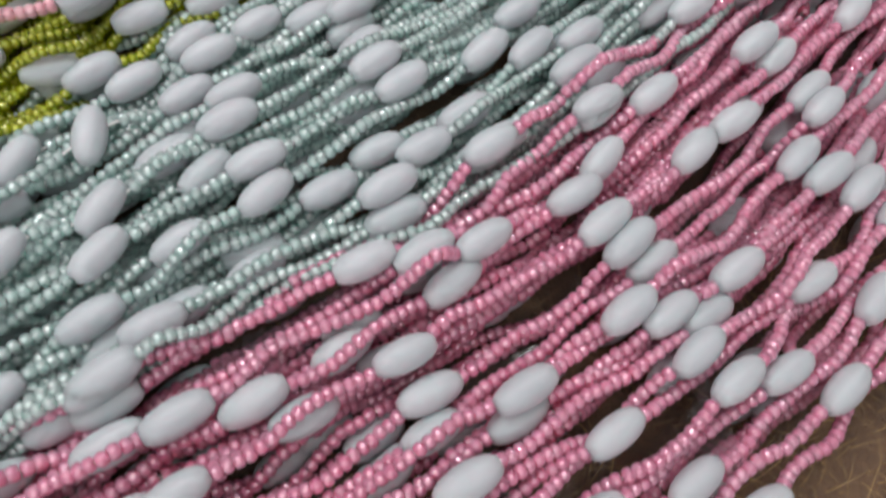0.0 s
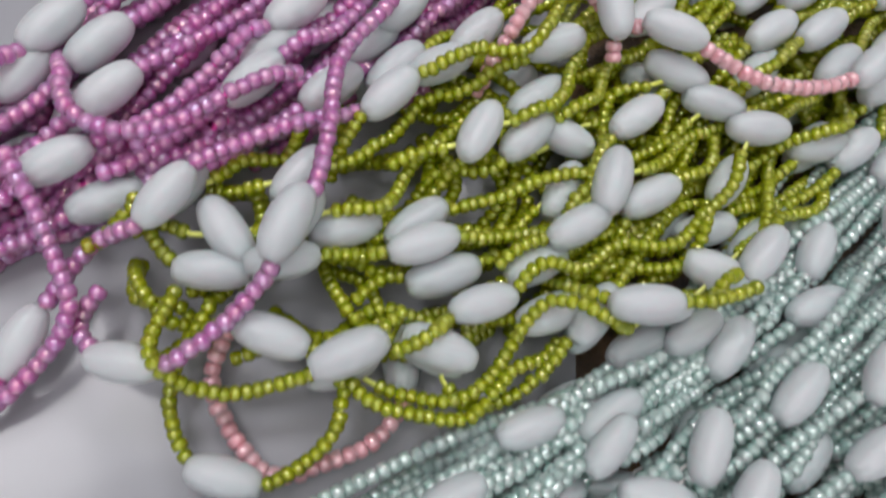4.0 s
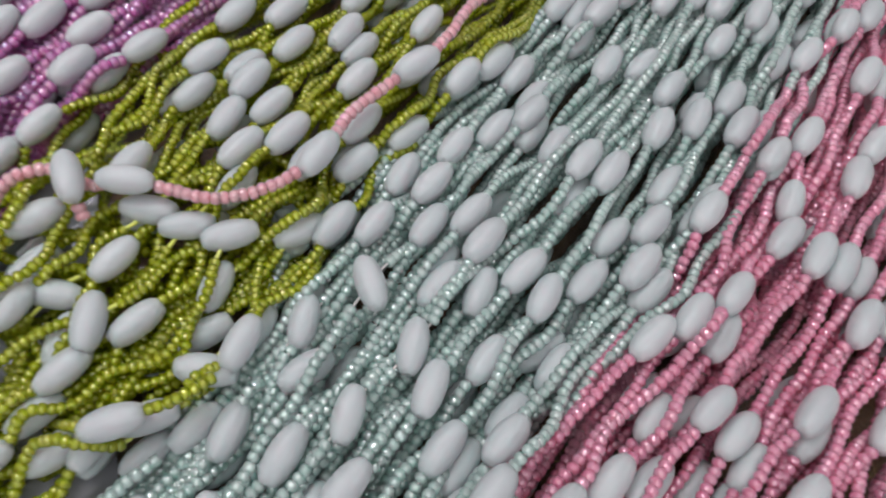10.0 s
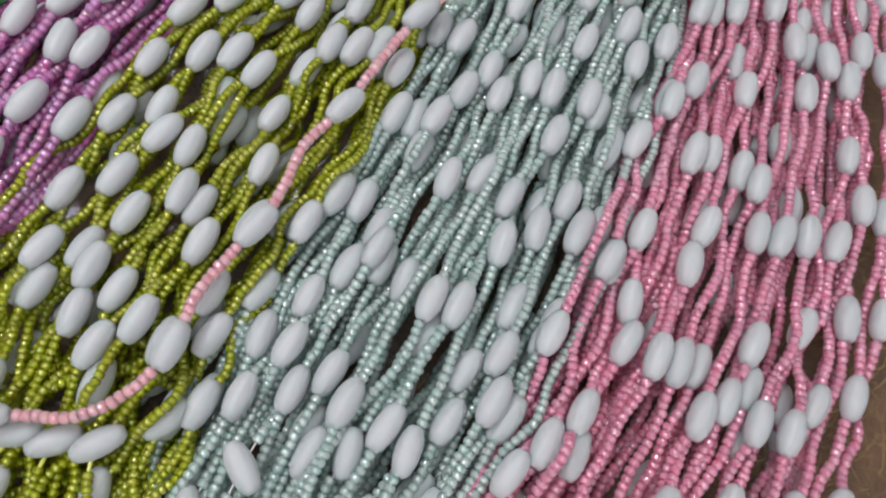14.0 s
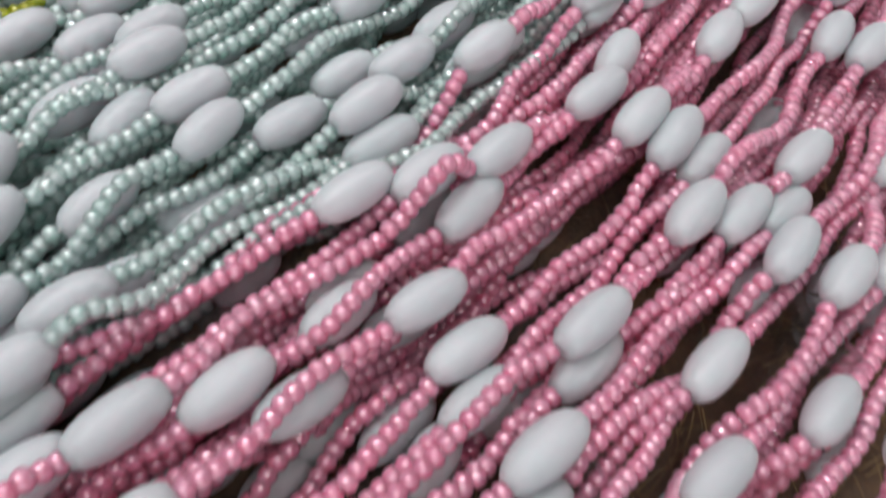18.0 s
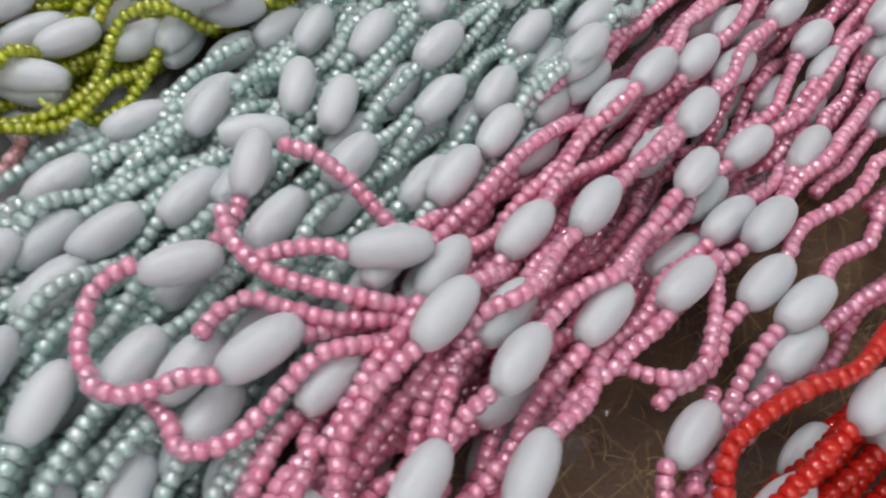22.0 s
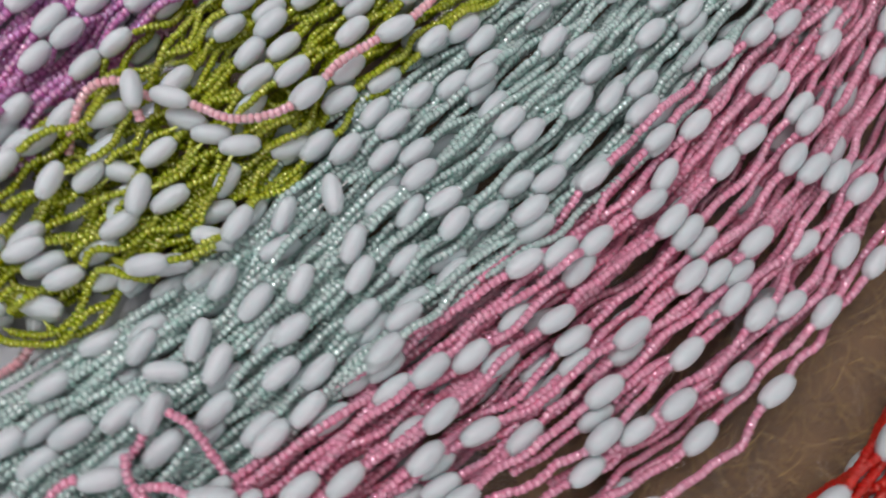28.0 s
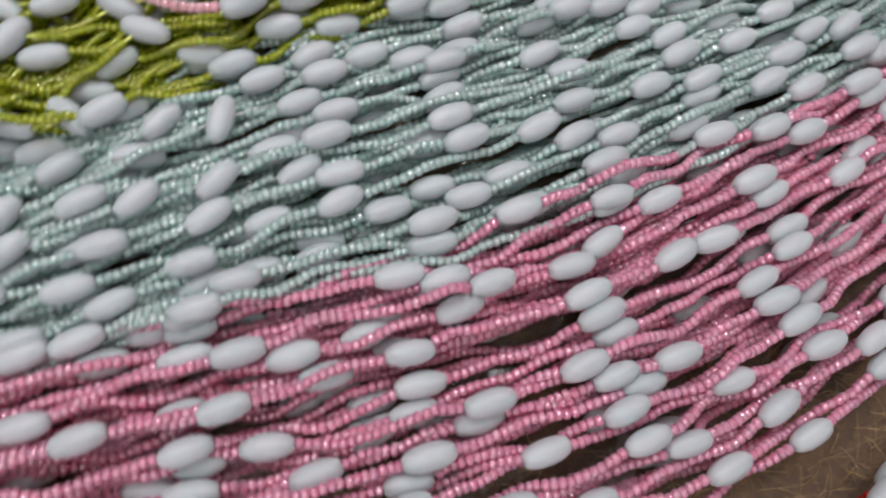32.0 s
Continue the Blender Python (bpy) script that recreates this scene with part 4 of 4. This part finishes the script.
loose_strand(RED, (-0.08, 0.0, -0.06, -0.02), [(-12, -27, 13), (-19.1, -29.9, 15), (-26.7, -33.4, 16), (-33.7, -33.8, 16), (-40, -35, 15), (-45, -37.1, 14), (-47.9, -41, 13), (-47, -47, 12), (-43, -52, 10)], (), "glossy red seed bead loop beside pink strands", 519)
# the loops in which the mint hank ends on the grey plastic
LOOSE_MINT = "looped end of a pearly mint seed bead strand on grey plastic"
loose_strand(MINT, None, [(-86, 41, 9), (-97.5, 35.5, 9), (-111.6, 30.2, 8), (-122.9, 24.6, 7), (-133.6, 19.2, 6), (-142.3, 15.3, 5), (-148.3, 12.8, 4), (-151.7, 9.2, 3), (-152.4, 4.2, 3), (-150.5, -2, 4), (-146, -8, 5), (-138, -12, 4)], (), LOOSE_MINT, 541)
loose_strand(MINT, None, [(-99, 21, 10), (-113.1, 14.9, 9), (-124.7, 13.3, 8), (-132.8, 11.5, 7), (-140.5, 10.3, 6), (-145.4, 9, 5), (-148.7, 4.4, 4), (-149.3, -0.3, 3), (-146.9, -7, 4), (-140, -10, 5)], (), LOOSE_MINT, 542)
# loops and ends of the green hank
LOOSE_GREEN = "loose olive green glass seed bead loop on grey plastic"
loose_strand(GREEN, GB, [(-84, 62, 9), (-95.8, 46, 10), (-99.5, 42.2, 9), (-102.3, 38.1, 8), (-107, 34.5, 7), (-112.3, 33.1, 7), (-115.4, 35.1, 8), (-117, 40, 10), (-108, 50, 12)], (1, 7), LOOSE_GREEN, 521)
loose_strand(GREEN, GB, [(-122, 44, 14), (-128.5, 38.2, 12), (-133.6, 35.5, 10), (-138.4, 33.8, 9), (-143.1, 32.8, 9), (-147.9, 33.6, 10), (-151.5, 36, 12), (-150, 45, 12)], (1,), LOOSE_GREEN, 522)
loose_strand(GREEN, GB, [(-146, 44, 9), (-149.8, 35, 8), (-149.3, 29, 6), (-146.8, 25, 5), (-142.4, 23.1, 5), (-137.2, 22.5, 6), (-132.7, 25.2, 7), (-129.5, 28.8, 8), (-128.7, 33, 9), (-131, 41, 11)], (4,), LOOSE_GREEN, 523)
loose_strand(SALMON, GB, [(-121, 39, 4), (-120.3, 36.7, 5), (-121.5, 31.4, 5), (-125, 27.7, 4.5), (-129.2, 25.7, 4), (-136.7, 23.7, 3), (-142, 28, 2.5), (-145.5, 36, 4), (-144, 42, 5)], (0,), "salmon pink seed bead strand under green loops", 524, cut=(0.0065, 0))
loose_strand(GREEN, GB, [(-75.3, 49.9, 18), (-81.2, 47.6, 18), (-85.6, 47, 17), (-91, 46.5, 16), (-97, 48, 13), (-106, 54, 10)], (3,), "loose end of an olive green glass seed bead strand", 525)
# loose magenta ends over the green tangle
LOOSE_MAGENTA = "loose iridescent magenta seed bead strand trailing over green strands"
loose_strand(MAGENTA, MB, [(-126, 88, 15), (-132.9, 75.8, 17), (-133.3, 67.4, 18), (-133.9, 60.9, 18), (-134.6, 57, 18), (-137.3, 52.4, 18), (-139, 46.3, 17), (-141.6, 42.6, 16), (-145, 39, 15), (-150.1, 35.4, 13), (-155, 35.7, 11),
                           (-159.6, 37.4, 9), (-161.5, 40.2, 8), (-159.6, 45, 9)], (5, 10), LOOSE_MAGENTA, 531)
loose_strand(MAGENTA, MB, [(-120, 78, 12), (-127, 72.5, 14), (-135.9, 68.4, 15), (-142.8, 64.7, 15), (-149.5, 60, 15), (-152.3, 55.5, 15), (-155.8, 52, 13), (-159.5, 51, 11), (-162.5, 48.8, 9), (-165.4, 43.7, 8), (-168.2, 38, 7), (-171, 30, 5)], (5, 10), LOOSE_MAGENTA, 532)
loose_strand(MAGENTA, MB, [(-172, 80, 12), (-167.6, 71.6, 16), (-165.2, 65.7, 16), (-159.5, 63.3, 16), (-153.1, 64.9, 16), (-147.4, 68.8, 15), (-138, 76, 12)], (), LOOSE_MAGENTA, 533)
loose_strand(MAGENTA, MB, [(-178, 24, 4), (-172, 29, 5), (-167.5, 32.6, 7), (-164.8, 36.3, 8), (-162.4, 40.5, 10), (-166, 50, 12), (-172, 60, 14)], (), LOOSE_MAGENTA, 534)

owner, places, ways = settle(PENDING)
for number, entry in enumerate(PENDING):
    build_strand(number, (np.array(owner), places, ways), *entry)

# ---- what lies under and round the hanks ----
def film_height(x, y):
    v = Vector((x * 38, y * 38, 2))
    return 0.0022 + 0.0018 * noise.noise(v) + 0.0014 * abs(noise.noise(Vector((x * 110, y * 90, 7)))) 


def sheet_height(x, y):
    return 0.0006 + 0.0004 * noise.noise(Vector((x * 18, y * 22, 11))) + 0.0010 * max(0.0, noise.noise(Vector((x * 60 + y * 40, y * 14, 4))) - 0.25) + max(0, (x + 0.11) * 0.02)


film = tagged(new("plastic_film", mesh_of("plastic_film", *sheet(-0.10, 0.16, -0.07, 0.20, 130, 130, film_height), FILM)), "crinkled clear plastic film over the brown mat", "plastic film")
film.visible_shadow = False
grey = tagged(new("plastic_sheet", mesh_of("plastic_sheet", *sheet(-0.36, -0.095, -0.16, 0.175, 110, 130, sheet_height), GREY_SHEET)), "smooth light grey plastic sheet with creases", "plastic sheet")


def film_fold(x, y, seed):
    """A crumpled corner of the film that stands up between the strands."""
    rng = random.Random(seed)
    nx, ny, wide, deep = 7, 5, rng.uniform(0.009, 0.014), rng.uniform(0.006, 0.009)
    verts = [((i / (nx - 1) - 0.5) * wide + rng.gauss(0, 0.0005), (j / (ny - 1) - 0.5) * deep + rng.gauss(0, 0.0005),
              0.0050 * math.sin(math.pi * j / (ny - 1)) * (0.6 + 0.4 * math.sin(2.1 * i + seed)) + rng.gauss(0, 0.0009)) for j in range(ny) for i in range(nx)]
    faces = []
    for j in range(ny - 1):
        for i in range(nx - 1):
            a = j * nx + i
            faces += [(a, a + 1, a + nx + 1), (a, a + nx + 1, a + nx)]
    ob = part("fold", mesh_of("fold", verts, faces, FOLD, smooth=False), film, "crumpled glinting corner of clear film", m=pose(x, y, 0.0068, 0, 0, rng.uniform(0, 180)))
    ob.visible_shadow = False


for seed, (x, y) in enumerate(((-0.021, -0.002), (0.081, 0.081), (0.049, 0.020), (0.057, 0.052), (-0.040, 0.006), (0.0175, 0.0045), (-0.142, 0.0175), (-0.063, -0.028), (-0.056, 0.014), (-0.113, 0.028), (-0.019, 0.025))):
    film_fold(x, y, 60 + seed)
# card, dark case and green board behind the hanks
case = tagged(new("dark_case", box_mesh("dark_case", 0.16, 0.09, 0.006, DARK, 0.0012)), "flat black plastic case under a card", "case")
case.location = (-0.155, 0.2045, 0.0052)
board = tagged(new("green_board", box_mesh("green_board", 0.09, 0.09, 0.004, GREEN_BOARD, 0.0006)), "flat green board beside the black case", "board")
board.location = (-0.0295, 0.2235, 0.0040)
card = tagged(new("business_card"), "cream and pale blue printed business card on a black case", "card")
card.location = (-0.125, 0.205, 0.00855)
part("sheet", box_mesh("sheet", 0.054, 0.055, 0.0005, CARD), card, m=pose(0.018, 0, 0))
part("sheet", box_mesh("sheet", 0.036, 0.055, 0.0005, CARD_BLUE), card, "pale blue end of the card", m=pose(-0.027, 0, 0))
rng = random.Random(77)
for y0, x0, x1, w, h in ((-0.0165, -0.028, 0.040, 0.0011, 0.0040), (-0.0085, -0.040, 0.034, 0.0007, 0.0012), (-0.0245, -0.012, 0.020, 0.0006, 0.0012), (0.003, -0.036, 0.036, 0.0012, 0.003)):
    x = x0
    while x < x1:
        tall = h * rng.uniform(0.55, 1.0)
        part("print_bar", box_mesh("print_bar", w * 0.45, tall, 0.0002, INK), card, m=pose(x, y0 + rng.uniform(-0.1, 0.1) * h, 0.0003, 0, 0, rng.uniform(-25, 25)))
        if h > 0.002 and rng.random() < 0.6:
            part("print_bar", box_mesh("print_bar", w * 1.7, 0.0004, 0.0002, INK), card, m=pose(x + w * 0.5, y0 - 0.45 * h, 0.0003))
        x += w * rng.choice((1.0, 1.3, 1.6, 3.0))
strip = tagged(new("wooden_strip"), "brown wooden moulding strip lying on the black case", "wooden strip")
strip.location = (-0.1530, 0.208, 0.0086)
part("board", box_mesh("board", 0.020, 0.150, 0.005, STRIP_WOOD, 0.0012), strip, m=pose(-0.006, 0, 0.0025))
part("bead_moulding", box_mesh("bead_moulding", 0.0060, 0.150, 0.0075, STRIP_WOOD, 0.0022), strip, "raised rounded edge of the strip", m=pose(0.0071, 0, 0.0038))
part("lip", box_mesh("lip", 0.0045, 0.150, 0.0040, STRIP_WOOD, 0.0010), strip, m=pose(0.0125, 0, 0.0021))
